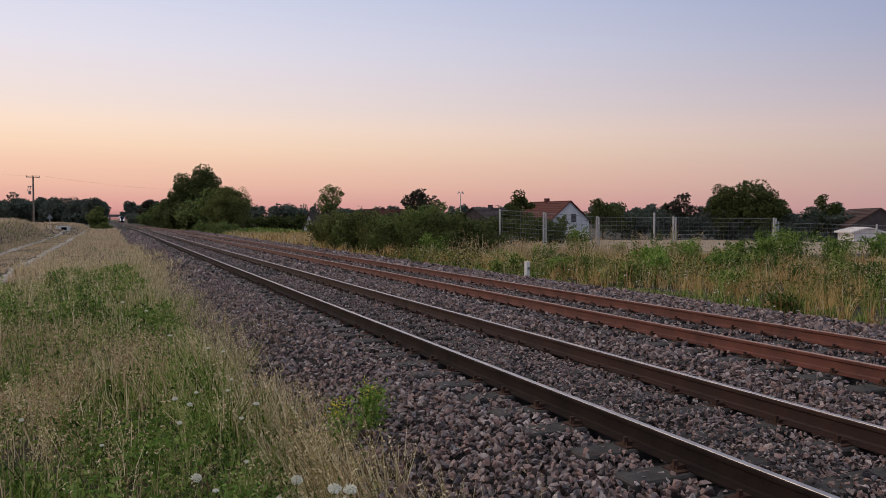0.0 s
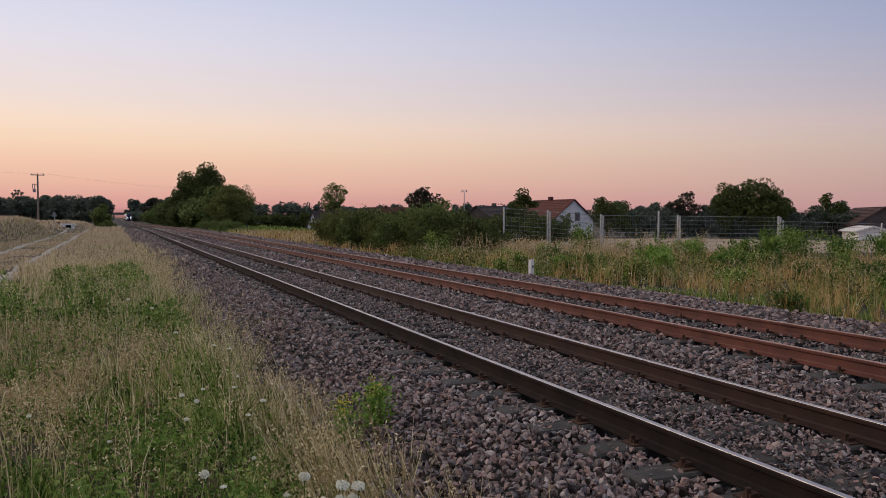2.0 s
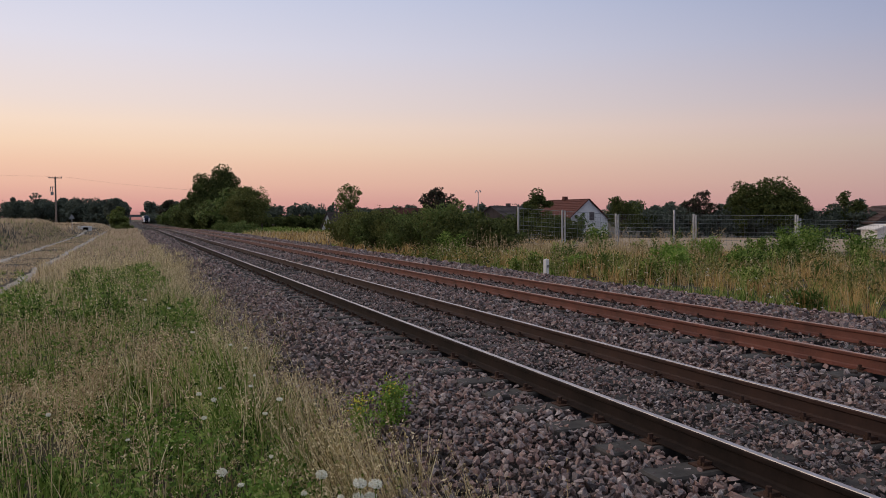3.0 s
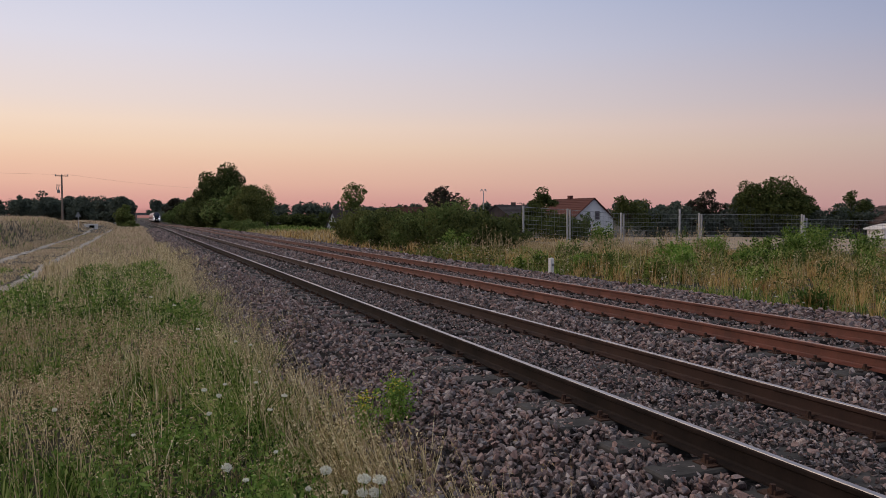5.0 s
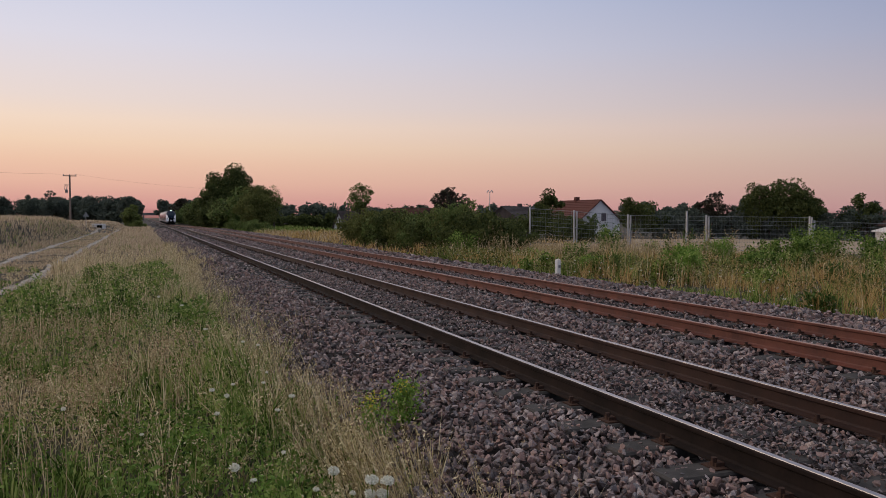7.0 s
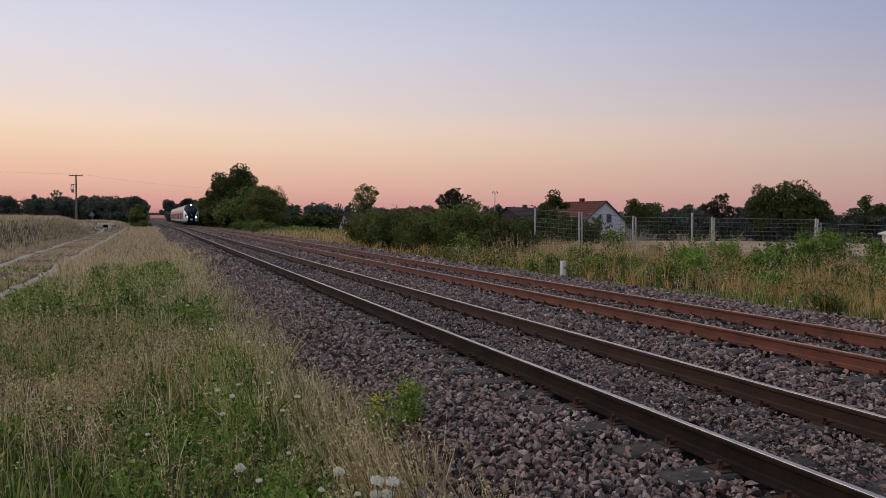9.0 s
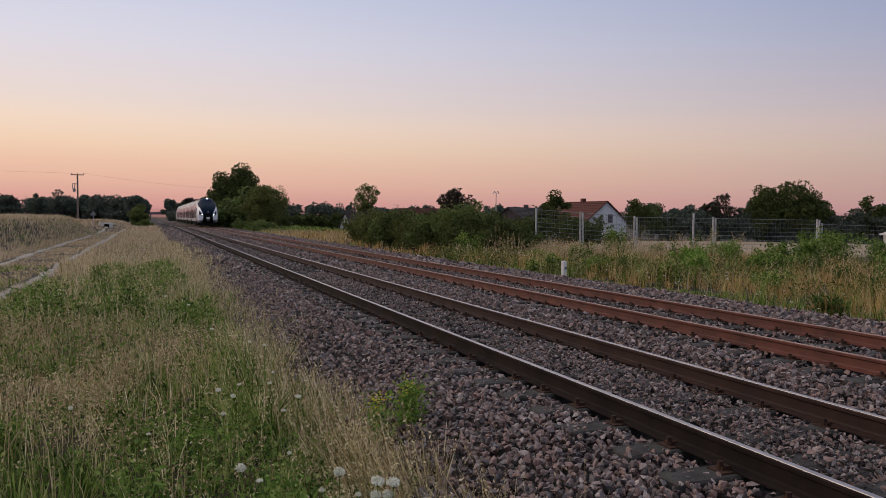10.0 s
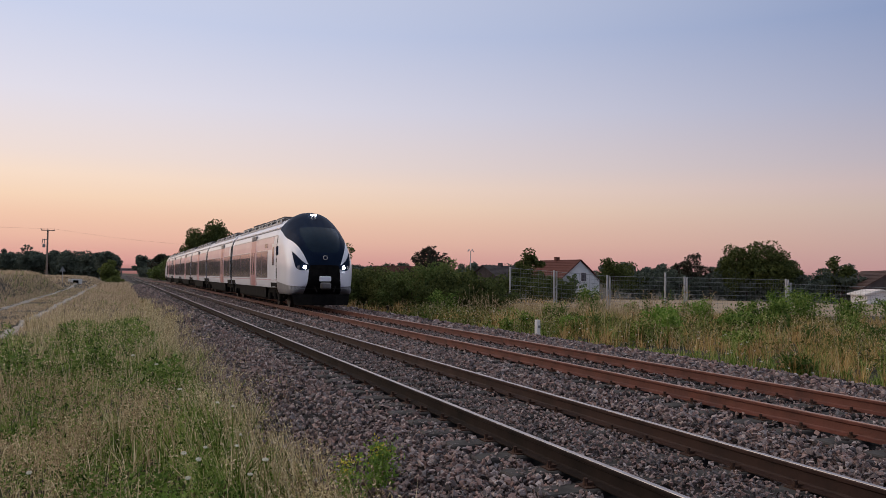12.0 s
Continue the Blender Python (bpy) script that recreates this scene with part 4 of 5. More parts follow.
def ground_leaves(name, label, n, area, height, size, material, seed, keep):
    """Low broad-leaved cover."""
    rng = np.random.default_rng(seed)
    xy = scatter(rng, n, *area)
    xy = xy[keep(xy)]
    xy = xy[off_ruts(xy)]
    z = zs_of(xy) + rng.uniform(0.02, 1, len(xy)) ** 1.3 * height * low_by_fence(xy)
    d = np.hypot(xy[:, 0], xy[:, 1])
    v, t = leaf_quads(rng, np.concatenate([xy, z[:, None]], 1), size * (0.8 + d / 14))
    tagged(tri_mesh(name, v, t, material), label, "ground cover", kind="stuff")


ground_leaves("ground_cover", "small-leaved green herbs low in the verge", 36000, (-4.5, 1.4, 1.8, 7.4), 0.30, 0.02, M_WEED, 41, lambda p: edge(p) & patch_mask(p, 0.75, -0.2, 12.0))
ground_leaves("ground_cover", "leafy green herbs low along the verge", 44000, (-3.4, 1.3, 9, 33), 0.5, 0.017, M_WEED, 42, lambda p: edge(p) & (p[:, 1] < 23 + 5 * np.sin(p[:, 0] * 1.7 + 2) + 4 * np.sin(p[:, 0] * 4.1)) & patch_mask(p, 0.22, 0.02, 15.0))


def far_side(p):
    return p[:, 0] > 11.75 + 0.3 * np.sin(p[:, 1] * 1.3) + 0.2 * np.sin(p[:, 1] * 3.1)


def open_ground(p):
    """Clear of the hedge."""
    return far_side(p) & ~((p[:, 0] > 12.5) & (p[:, 1] > 34) & (p[:, 1] < 52) & (p[:, 0] < 19))


grass("dry_grass", "tall golden dry grass beyond the second track", 3700, (11.6, 27, 6, 48), (0.35, 0.8), 0.0022, M_GOLD, tussocks, 21, lambda p: open_ground(p) & patch_mask(p, 0.3, -0.12, 2.0))
grass("dry_grass", "flowering dry stalks beyond the second track", 2600, (11.8, 27, 6, 42), (0.4, 0.95), 0.0014, M_STRAW, stalks, 22, open_ground)
grass("green_grass", "low grass fringe at the far edge of the crushed stone", 9000, (11.25, 12.7, 6, 40), (0.08, 0.28), 0.003, M_GREEN, blades, 51)
grass("dry_grass", "low dry fringe at the far edge of the crushed stone", 1200, (11.25, 12.7, 6, 40), (0.1, 0.3), 0.0024, M_GOLD, blades, 52)
grass("seeding_grass", "reddish brown seed heads beyond the second track", 3000, (12, 27, 8, 42), (0.5, 0.9), 0.0016, M_BROWN, stalks, 25, lambda p: open_ground(p) & patch_mask(p, 0.25, 0.0, 3.0))
grass("seeding_grass", "tall reddish brown weeds between hedge and fence", 1500, (14.5, 22, 25, 33), (0.8, 1.4), 0.0018, M_BROWN, stalks, 57, open_ground)
grass("green_grass", "green grass patches beyond the second track", 4200, (11.1, 27, 6, 48), (0.25, 0.65), 0.0026, M_GREEN, tussocks, 23, lambda p: open_ground(p) & patch_mask(p, 0.22, -0.08, 7.0))
grass("dry_grass", "dry grass along the far side of the line", 5000, (11.3, 30, 48, 92), (0.25, 0.7), 0.0042, M_GOLD, blades, 24, open_ground)
grass("seeding_grass", "reddish brown grass along the far side of the line", 5000, (11.3, 30, 48, 95), (0.25, 0.75), 0.0042, M_BROWN, blades, 54, lambda p: open_ground(p) & patch_mask(p, 0.12, -0.1, 5.0))
grass("green_grass", "green weeds along the far side of the line", 9000, (11.3, 24, 86, 160), (0.3, 0.8), 0.0045, M_GREEN, blades, 55, open_ground)
ground_leaves("ground_cover", "leafy green herbs beyond the second track", 60000, (11.5, 26, 7, 36), 0.55, 0.022, M_WEED_O, 43, lambda p: open_ground(p) & patch_mask(p, 0.3, 0.04, 17.0))


def herb(x, y, r, h, n, leaf, material, label, seed, name="weed", flowers=0):
    """A leafy weed: stems with many small leaves, and yellow flowers where it has them."""
    rng = np.random.default_rng(seed)
    thing = empty(name, x, y, ground_z(x, y) if x < 1 or x > 12 else max(ground_z(x, y), bed_z(x) - 0.03))
    tips = []
    for k in range(9):
        bm = bmesh.new()
        a, q = rng.uniform(0, 6.28), rng.uniform(0.2, 0.9)
        tip = Vector((math.cos(a) * r * q, math.sin(a) * r * q, h * rng.uniform(0.7, 1.0)))
        rod(bm, (tip.x * 0.2, tip.y * 0.2, -0.05), tip, 0.006, 0.003, 5)
        tips.append(tip)
        part("stem", bm, M_GREEN, thing)
    along = rng.uniform(0.12, 1.04, n)
    ends = np.array([list(tips[q]) for q in rng.integers(0, 9, n)])
    p = ends * along[:, None] + rng.normal(size=(n, 3)) * (0.06 + 0.2 * r * (1.15 - along[:, None])) * np.array([1, 1, 0.6])
    p[:, 2] = np.maximum(p[:, 2], 0.02)
    v, t = leaf_quads(rng, p, leaf)
    tri_mesh("foliage", v, t, material, thing)
    if flowers:
        q = rng.integers(0, 9, flowers)
        c = np.array([list(tips[k]) for k in q]) + rng.normal(size=(flowers, 3)) * np.array([0.025, 0.025, 0.03])
        v, t = leaf_quads(rng, c, 0.014)
        tri_mesh("blossom", v, t, M_YELLOW, thing)
    return tagged(thing, label, "weed", "weeds")


# ---- woods and gardens ----
tree("tall_tree", "tall dark broadleaf tree beside the line", 17.3, 160, 12.4, 11.4, 19000, 0.25, M_LEAF, 0.05, 60, 1)
tree("tall_tree", "dark broadleaf tree growing against a taller one", 12.4, 158, 10.6, 5.2, 6500, 0.23, M_LEAF, 0.0, 30, 9)
tree("tall_tree", "dark broadleaf tree at the edge of a group", 22.0, 163, 9.0, 8.0, 8000, 0.24, M_LEAF, 0.0, 30, 12)
tree("tall_tree", "dark broadleaf tree in the middle of a group", 14.2, 164, 12.2, 6.6, 7000, 0.23, M_LEAF, 0.0, 30, 10)
tree("shrub", "rounded green willow shrub beside the line", 14.9, 108, 6.6, 6.6, 13000, 0.14, M_OLIVE, 0.0, 36, 2, "shrub")
tree("small_tree", "thin-leaved small tree beside the willow shrub", 17.3, 110, 6.4, 3.6, 900, 0.12, M_LEAF_L, 0.3, 18, 3)
tree("shrub", "low dark shrub under the tall tree", 12.6, 128, 4.2, 6.0, 4000, 0.2, M_LEAF, 0.0, 20, 4, "shrub")
tree("shrub", "dark shrub row beyond the tall tree", 12.4, 150, 5.0, 8.0, 4500, 0.24, M_LEAF, 0.0, 20, 5, "shrub")
tree("shrub", "dark shrub beside the line", 13.2, 185, 7.0, 9.0, 4000, 0.3, M_LEAF, 0.0, 20, 6, "shrub")
tree("bush", "rounded green bush at the end of the grass strip", -2.1, 165, 5.3, 3.6, 4500, 0.15, M_LEAF_L, 0.0, 24, 7, "bush")
tree("bush", "low green bush at the end of the grass strip", -0.9, 160, 1.5, 4.4, 1500, 0.15, M_LEAF_L, 0.0, 12, 8, "bush")
rnd = random.Random(5)
for k in range(16):
    tree("shrub", "dark shrub in the thicket beside the line", 13.4 + rnd.uniform(-0.6, 1.2), 124 + 13 * k, rnd.uniform(4, 7.5), rnd.uniform(6, 9), 1800, 0.3, M_LEAF_M if k % 3 == 0 else M_LEAF, 0.0, 18, 300 + k, "shrub", group="thicket beside the line")
for k in range(30):
    y = rnd.uniform(285, 330)
    px = -108 + 3.5 * k + rnd.uniform(-1.2, 1.2)
    tree("woodland_tree", "dark broadleaf tree of a distant wood", px, y, rnd.uniform(9.6, 11.2), rnd.uniform(9, 12), 2600, 0.5, M_LEAF_HAZE, 0.0, 22, 40 + k, group="distant wood")
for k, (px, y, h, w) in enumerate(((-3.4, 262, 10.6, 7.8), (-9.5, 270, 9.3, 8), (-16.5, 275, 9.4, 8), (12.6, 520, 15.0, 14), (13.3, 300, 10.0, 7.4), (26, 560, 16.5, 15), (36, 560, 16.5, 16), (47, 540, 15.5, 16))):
    tree("woodland_tree", "dark broadleaf tree beyond the end of the straight", px, y, h, w, 2800, 0.46 if y < 400 else 0.8, M_LEAF_P if k == 4 else M_LEAF_HAZE, 0.0, 22, 70 + k, group="distant wood")
for k in range(5):
    tree("shrub", "dark shrub at the end of the straight", 13.4 + 1.6 * k, 500 - 30 * k, rnd.uniform(5, 7), rnd.uniform(11, 14), 1500, 0.6, M_LEAF_HAZE, 0.0, 16, 440 + k, "shrub", group="thicket beside the line")
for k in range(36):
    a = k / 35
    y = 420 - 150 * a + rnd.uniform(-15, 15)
    tree("woodland_tree", "dark broadleaf tree on the far skyline", 62 + 250 * a, y, rnd.uniform(9, 12), rnd.uniform(16, 24), 1300, 0.85, M_LEAF_HAZE, 0.0, 16, 80 + k, group="skyline wood")
for k in range(6):
    tree("shrub", "low green shrub at the foot of the thicket", 12.9 + rnd.uniform(-0.3, 0.5), 94 + 6.5 * k, rnd.uniform(1.1, 1.9), rnd.uniform(3.0, 4.2), 1200, 0.12, M_LEAF_M, 0.0, 16, 360 + k, "shrub", group="thicket beside the line")
# hedge along the line
for k in range(18):
    a = k / 17
    m = M_OLIVE if k < 4 else (M_LEAF_M, M_LEAF, M_OLIVE, M_LEAF_M, M_LEAF)[k % 5] if k < 14 else M_LEAF
    tree("hedge_bush", "brownish green hedge bush beside the railway" if m == M_OLIVE else "dense dark green hedge bush beside the railway", 13.8 + 1.9 * a + rnd.uniform(-0.4, 0.4), 50.8 - 18.0 * a, 2.25 + rnd.uniform(-0.45, 0.4), rnd.uniform(2.8, 3.6), 3000, 0.085, m, 0.0, 24, 120 + k, "hedge", depth_=3.6, group="hedge")
for k in range(4):
    tree("hedge_bush", "dark garden hedge bush behind the railway hedge", 19 + 1.9 * k, 56 - 2.6 * k, 2.4 + rnd.uniform(-0.2, 0.4), 4.6, 3000, 0.11, M_LEAF, 0.0, 20, 140 + k, "hedge", group="hedge")
for k in range(11):
    tree("hedge_bush", "upright light green hedge shoots beside the railway", 13.7 + 0.18 * k + rnd.uniform(-0.4, 0.4), 48.0 - 1.35 * k, 2.5 + rnd.uniform(-0.3, 0.35), 1.6, 900, 0.075, M_LEAF_L if k % 2 else M_OLIVE, 0.0, 14, 420 + k, "hedge", spiky=1.0, group="hedge")
tree("shrub", "loose green climbing plant against the white house", 59.6, 93.6, 3.0, 2.6, 500, 0.14, M_LEAF_M, 0.0, 14, 322, "shrub")
tree("shrub", "dark garden shrub in front of the house", 37.0, 61, 1.9, 4.4, 2500, 0.14, M_LEAF, 0.0, 20, 320, "shrub")
tree("shrub", "dark garden shrub beside the fence", 33.0, 57, 2.3, 4.0, 2000, 0.13, M_LEAF, 0.0, 18, 321, "shrub")
for k in range(8):
    tree("hedge_bush", "dark green field hedge bush far beyond the line", 19.5 + 2.2 * k, 136 - 1.5 * k + rnd.uniform(-2, 2), rnd.uniform(2.3, 3.4), 5.5, 1300, 0.22, M_LEAF, 0.0, 16, 330 + k, "hedge", group="far hedge")
tree("garden_tree", "dark purple-leaved spiky garden tree", 21.4, 53, 4.0, 4.0, 5200, 0.12, M_LEAF_P, 0.25, 24, 150, spiky=1.0)
tree("garden_tree", "pale green slender tree behind the hedge", 30.1, 110, 7.3, 4.0, 1800, 0.16, M_LEAF_L, 0.3, 16, 151)
tree("garden_tree", "green garden tree beside the house", 45.8, 82, 5.4, 4.6, 3600, 0.16, M_LEAF, 0.1, 20, 152)
tree("garden_tree", "dark small tree in the gardens", 57.3, 81, 5.3, 3.8, 2000, 0.16, M_LEAF, 0.1, 18, 153)
tree("garden_tree", "dark broad tree behind the field", 62.5, 84, 4.2, 6.5, 3000, 0.19, M_LEAF, 0.0, 18, 154)
tree("garden_tree", "dark purple-leaved tree behind the field", 68.7, 80, 5.9, 5.2, 3000, 0.18, M_LEAF_P, 0.0, 20, 155)
tree("garden_tree", "dark broadleaf tree behind the field", 72.2, 76, 6.7, 5.0, 6000, 0.17, M_LEAF, 0.05, 22, 156)
tree("garden_tree", "tall dark broadleaf tree behind the field", 75.6, 74, 7.3, 7.4, 8000, 0.19, M_LEAF, 0.05, 40, 157)
tree("garden_tree", "dark broadleaf tree beside a taller one behind the field", 79.0, 74.5, 6.7, 5.2, 5000, 0.18, M_LEAF, 0.05, 26, 159)
tree("garden_tree", "dark tree at the end of the field", 82.9, 70, 5.6, 5.0, 2600, 0.18, M_LEAF, 0.1, 18, 158)
for k in range(15):
    tree("hedge_bush", "dark hedge bush at the back of the field", 62.5 + 1.9 * k, 83 - 1.25 * k, 3.3 + rnd.uniform(-0.3, 0.4), 6.0, 1700, 0.2, M_LEAF_HAZE, 0.0, 16, 160 + k, "hedge", group="field hedge")


# ---- buildings ----
def house(x, y, rz, width, length, eave, ridge, label, wall_m, roof_m, base, openings=(), chimney=True):
    """A gabled house; its gable end faces its own -y."""
    thing = empty("house", x, y, base, rz)
    bm = bmesh.new()
    w = width / 2
    for yy0, yy1 in ((0, 0.3), (length - 0.3, length)):
        loft(bm, [[(-w, q, 0), (w, q, 0), (w, q, eave), (0, q, ridge), (-w, q, eave)] for q in (yy0, yy1)], caps=True)
    for s in (-1, 1):
        box(bm, min(s * w, s * (w - 0.3)), max(s * w, s * (w - 0.3)), 0.3, length - 0.3, 0, eave)
    bmesh.ops.recalc_face_normals(bm, faces=bm.faces)
    part("wall", bm, wall_m, thing)
    for s in (-1, 1):
        bm = bmesh.new()
        sl = (ridge - eave) / w
        o = 0.35
        loft(bm, [[(0, q, ridge + 0.16), (s * (w + o), q, eave - o * sl + 0.16), (s * (w + o), q, eave - o * sl + 0.02), (0, q, ridge + 0.02)] for q in (-0.25, length + 0.25)], caps=True)
        bmesh.ops.recalc_face_normals(bm, faces=bm.faces)
        roof = part("roof", bm, roof_m, thing)
        for k in range(12):
            q = (k + 0.5) / 12
            bm = bmesh.new()
            cx, cz = s * q * (w + o), ridge + 0.17 - q * (w + o) * sl
            box(bm, cx - 0.05, cx + 0.05, -0.25, length + 0.25, cz - 0.02, cz + 0.03)
            part("tile_course", bm, roof_m, roof)
    if chimney:
        bm = bmesh.new()
        box(bm, -0.3, 0.3, length * 0.55, length * 0.55 + 0.6, ridge - 0.3, ridge + 0.6)
        part("chimney", bm, roof_m, thing)
    for ox, oz, ow, oh in openings:
        bm = bmesh.new()
        box(bm, ox - ow / 2, ox + ow / 2, -0.03, 0.02, oz, oz + oh)
        win = part("window", bm, M_PANE, thing, "dark window pane")
        bm = bmesh.new()
        for a, b, c, d in ((ox - ow / 2 - 0.08, ox - ow / 2, oz - 0.08, oz + oh + 0.08), (ox + ow / 2, ox + ow / 2 + 0.08, oz - 0.08, oz + oh + 0.08), (ox - ow / 2, ox + ow / 2, oz - 0.08, oz), (ox - ow / 2, ox + ow / 2, oz + oh, oz + oh + 0.08)):
            box(bm, a, b, -0.06, 0.0, c, d)
        part("window_frame", bm, M_WHITE, win)
    return tagged(thing, label, "house")


house(61.5, 95, 4, 7.0, 10, 2.6, 5.4, "white rendered house with a red tiled gable roof", M_RENDER, M_TILE, -1.35, ((0.6, 2.4, 0.9, 1.2), (-2.0, 0.2, 1.6, 1.6)))
house(24.3, 100, -48, 1.8, 4.0, 0.8, 2.8, "small outbuilding with a white gable and dark roof", M_WHITE, M_TILE_D, -0.6, chimney=False)
house(54.5, 113, -60, 7.0, 9, 2.0, 4.3, "low dark-walled house with a dark roof among garden trees", M_TILE_D, M_TILE_D, -1.0)
house(83.3, 62.4, -35, 6.0, 11, 2.0, 3.9, "house with a reddish brown roof at the edge of the field", M_TILE_D, M_TILE_B, -1.2, chimney=False)
house(77.8, 59.6, -35, 3.0, 6, 1.0, 1.45, "low white shed with a shallow roof", M_RENDER, M_RENDER, -1.0, chimney=False)
house(72, 190, 80, 8, 11, 2.4, 5.2, "distant house with a long red roof behind the hedge", M_RENDER, M_TILE, -1.2)


# ---- fence ----
fence = tagged(empty("fence", 18.7, 35.5, 0), "galvanised steel fence with grey welded wire mesh", "fence")


def fence_post(x, y, z1, twin):
    z0 = ground_z(x, y)
    x, y = x - 18.7, y - 35.5
    bm = bmesh.new()
    box(bm, x - 0.04, x + 0.04, y - 0.04, y + 0.04, z0 - 0.1, z1, 0.008)
    post = part("fence_post", bm, M_GALV, fence, "galvanised steel post")
    if twin:
        bm = bmesh.new()
        box(bm, x + 0.12, x + 0.19, y - 0.035, y + 0.035, z0 - 0.1, z1 - 0.04, 0.008)
        part("fence_post", bm, M_GALV, fence, "galvanised steel post")
        bm = bmesh.new()
        zb = z0 + (z1 - z0) * 0.6
        box(bm, x + 0.04, x + 0.12, y - 0.02, y + 0.02, zb, zb + 0.05)
        part("bracket", bm, M_GALV, post)


def fence_panel(a, b):
    """A welded mesh panel between two points (x, y, top)."""
    o = Vector((a[0] - 18.7, a[1] - 35.5, 0))
    d = Vector((b[0] - a[0], b[1] - a[1], 0))
    h, rows = 1.75, 9
    n = int(d.length / 0.13)
    bm = bmesh.new()
    for k in range(1, n):
        top = a[2] + (b[2] - a[2]) * k / n - 0.06
        p = o + d * (k / n)
        rod(bm, (p.x, p.y, top - h), (p.x, p.y, top), 0.004, n=4)
    panel = part("mesh_panel", bm, M_WIRE, fence, "grey vertical wires of a mesh panel")
    for k in range(rows):
        bm = bmesh.new()
        q = h * k / (rows - 1) + 0.06
        rod(bm, (o.x, o.y, a[2] - q), (o.x + d.x, o.y + d.y, b[2] - q), 0.012 if k % 4 == 0 else 0.007, n=5)
        part("horizontal_wire", bm, M_WIRE, panel)


POSTS = [(18.72, 35.5, 2.01, False), (20.84, 34.64, 1.86, True), (23.42, 33.59, 1.65, True), (27.17, 32.07, 1.62, True), (32.1, 30.07, 1.57, True)]
for p in POSTS:
    fence_post(*p)
for a, b in zip(POSTS, POSTS[1:]):
    fence_panel(a[:3], b[:3])
fence_post(32.35, 30.0, 1.36, False)
fence_post(37.2, 28.0, 1.22, False)
fence_post(42.0, 26.0, 1.2, False)
fence_panel((32.35, 30.0, 1.36), (37.2, 28.0, 1.22))
fence_panel((37.2, 28.0, 1.22), (42.0, 26.0, 1.2))
fence_post(26.84, 33.2, 1.83, False)


# ---- small things by the line ----
def kilometre_post():
    x, y = 11.8, 20.55
    z = ground_z(x, y)
    thing = empty("marker_post", x, y, z, 20)
    bm = bmesh.new()
    box(bm, -0.085, 0.085, -0.06, 0.06, -0.1, 0.83, 0.012)
    for v in bm.verts:
        if v.co.z > 0.80:
            v.co.x *= 0.82
    part("post", bm, M_WHITE, thing)
    bm = bmesh.new()
    box(bm, -0.04, 0.06, -0.072, -0.062, 0.58, 0.66)
    part("number_bar", bm, M_SKIRT, thing, "dark worn painted mark")
    tagged(thing, "short white concrete kilometre post at the edge of the ballast", "marker post")


kilometre_post()


def pole():
    x, y = -11.1, 140
    z = ground_z(x, y) - rise(x, y)
    thing = empty("utility_pole", x, y, z)
    bm = bmesh.new()
    rod(bm, (0, 0, -0.4), (0, 0, 8.9), 0.17, 0.12, 10)
    part("pole", bm, M_POLE, thing)
    bm = bmesh.new()
    box(bm, -1.0, 1.0, -0.07, 0.07, 8.72, 8.86)
    part("crossarm", bm, M_POLE, thing)
    for q in (-0.9, 0.0, 0.9):
        bm = bmesh.new()
        rod(bm, (q, 0, 8.86), (q, 0, 9.06), 0.06, 0.04, 8)
        part("insulator", bm, M_WIRE, thing, "dark insulator")
    bm = bmesh.new()
    box(bm, -0.8, 0.1, -0.06, 0.06, 7.25, 7.36)
    for q in (-0.7, -0.4):
        rod(bm, (q, 0, 7.3), (q - 0.1, 0, 6.5), 0.06, 0.05, 6)
    box(bm, -0.72, -0.3, -0.2, 0.2, 6.0, 6.55, 0.05)
    part("switch_gear", bm, M_WIRE, thing, "dark switch gear bracket")
    tagged(thing, "weathered wooden power pole with a crossarm and switch gear", "utility pole")


pole()


def cable(a, b, sag, r):
    bm = bmesh.new()
    rings = []
    for k in range(25):
        q = k / 24
        p = Vector(a).lerp(Vector(b), q) - Vector((0, 0, 4 * sag * q * (1 - q)))
        rings.append([p + Vector((0, r * math.cos(t), r * math.sin(t))) for t in (0, 2.1, 4.2)])
    loft(bm, rings, caps=True)
    tagged(part("power_cable", bm, M_CABLE), "thin black overhead power cable", "cable", "power cables")


for q in (0.9,):
    cable((-11.1 + q, 140, 8.5), (30 + q, 190, 8.3), 0.9, 0.008)
    cable((-11.1 + q, 140, 8.5), (-60 + q, 95, 9.4), 0.9, 0.008)


def street_lamp(x, y, h):
    z = ground_z(x, y)
    thing = empty("street_lamp", x, y, z)
    bm = bmesh.new()
    rod(bm, (0, 0, 0), (0, 0, h), 0.1, 0.06, 8)
    part("pole", bm, M_GALV, thing)
    for s in (-1, 1):
        bm = bmesh.new()
        rod(bm, (0, 0, h - 0.1), (s * 0.28, 0, h + 0.32), 0.05, 0.04, 6)
        rod(bm, (s * 0.28, 0, h + 0.32), (s * 0.5, 0, h - 0.05), 0.06, 0.09, 6)
        part("lamp_arm", bm, M_GALV, thing, "curved lamp arm with an unlit head")
    tagged(thing, "tall unlit street lamp with two curved arms", "street lamp")


street_lamp(50.9, 110, 6.6)


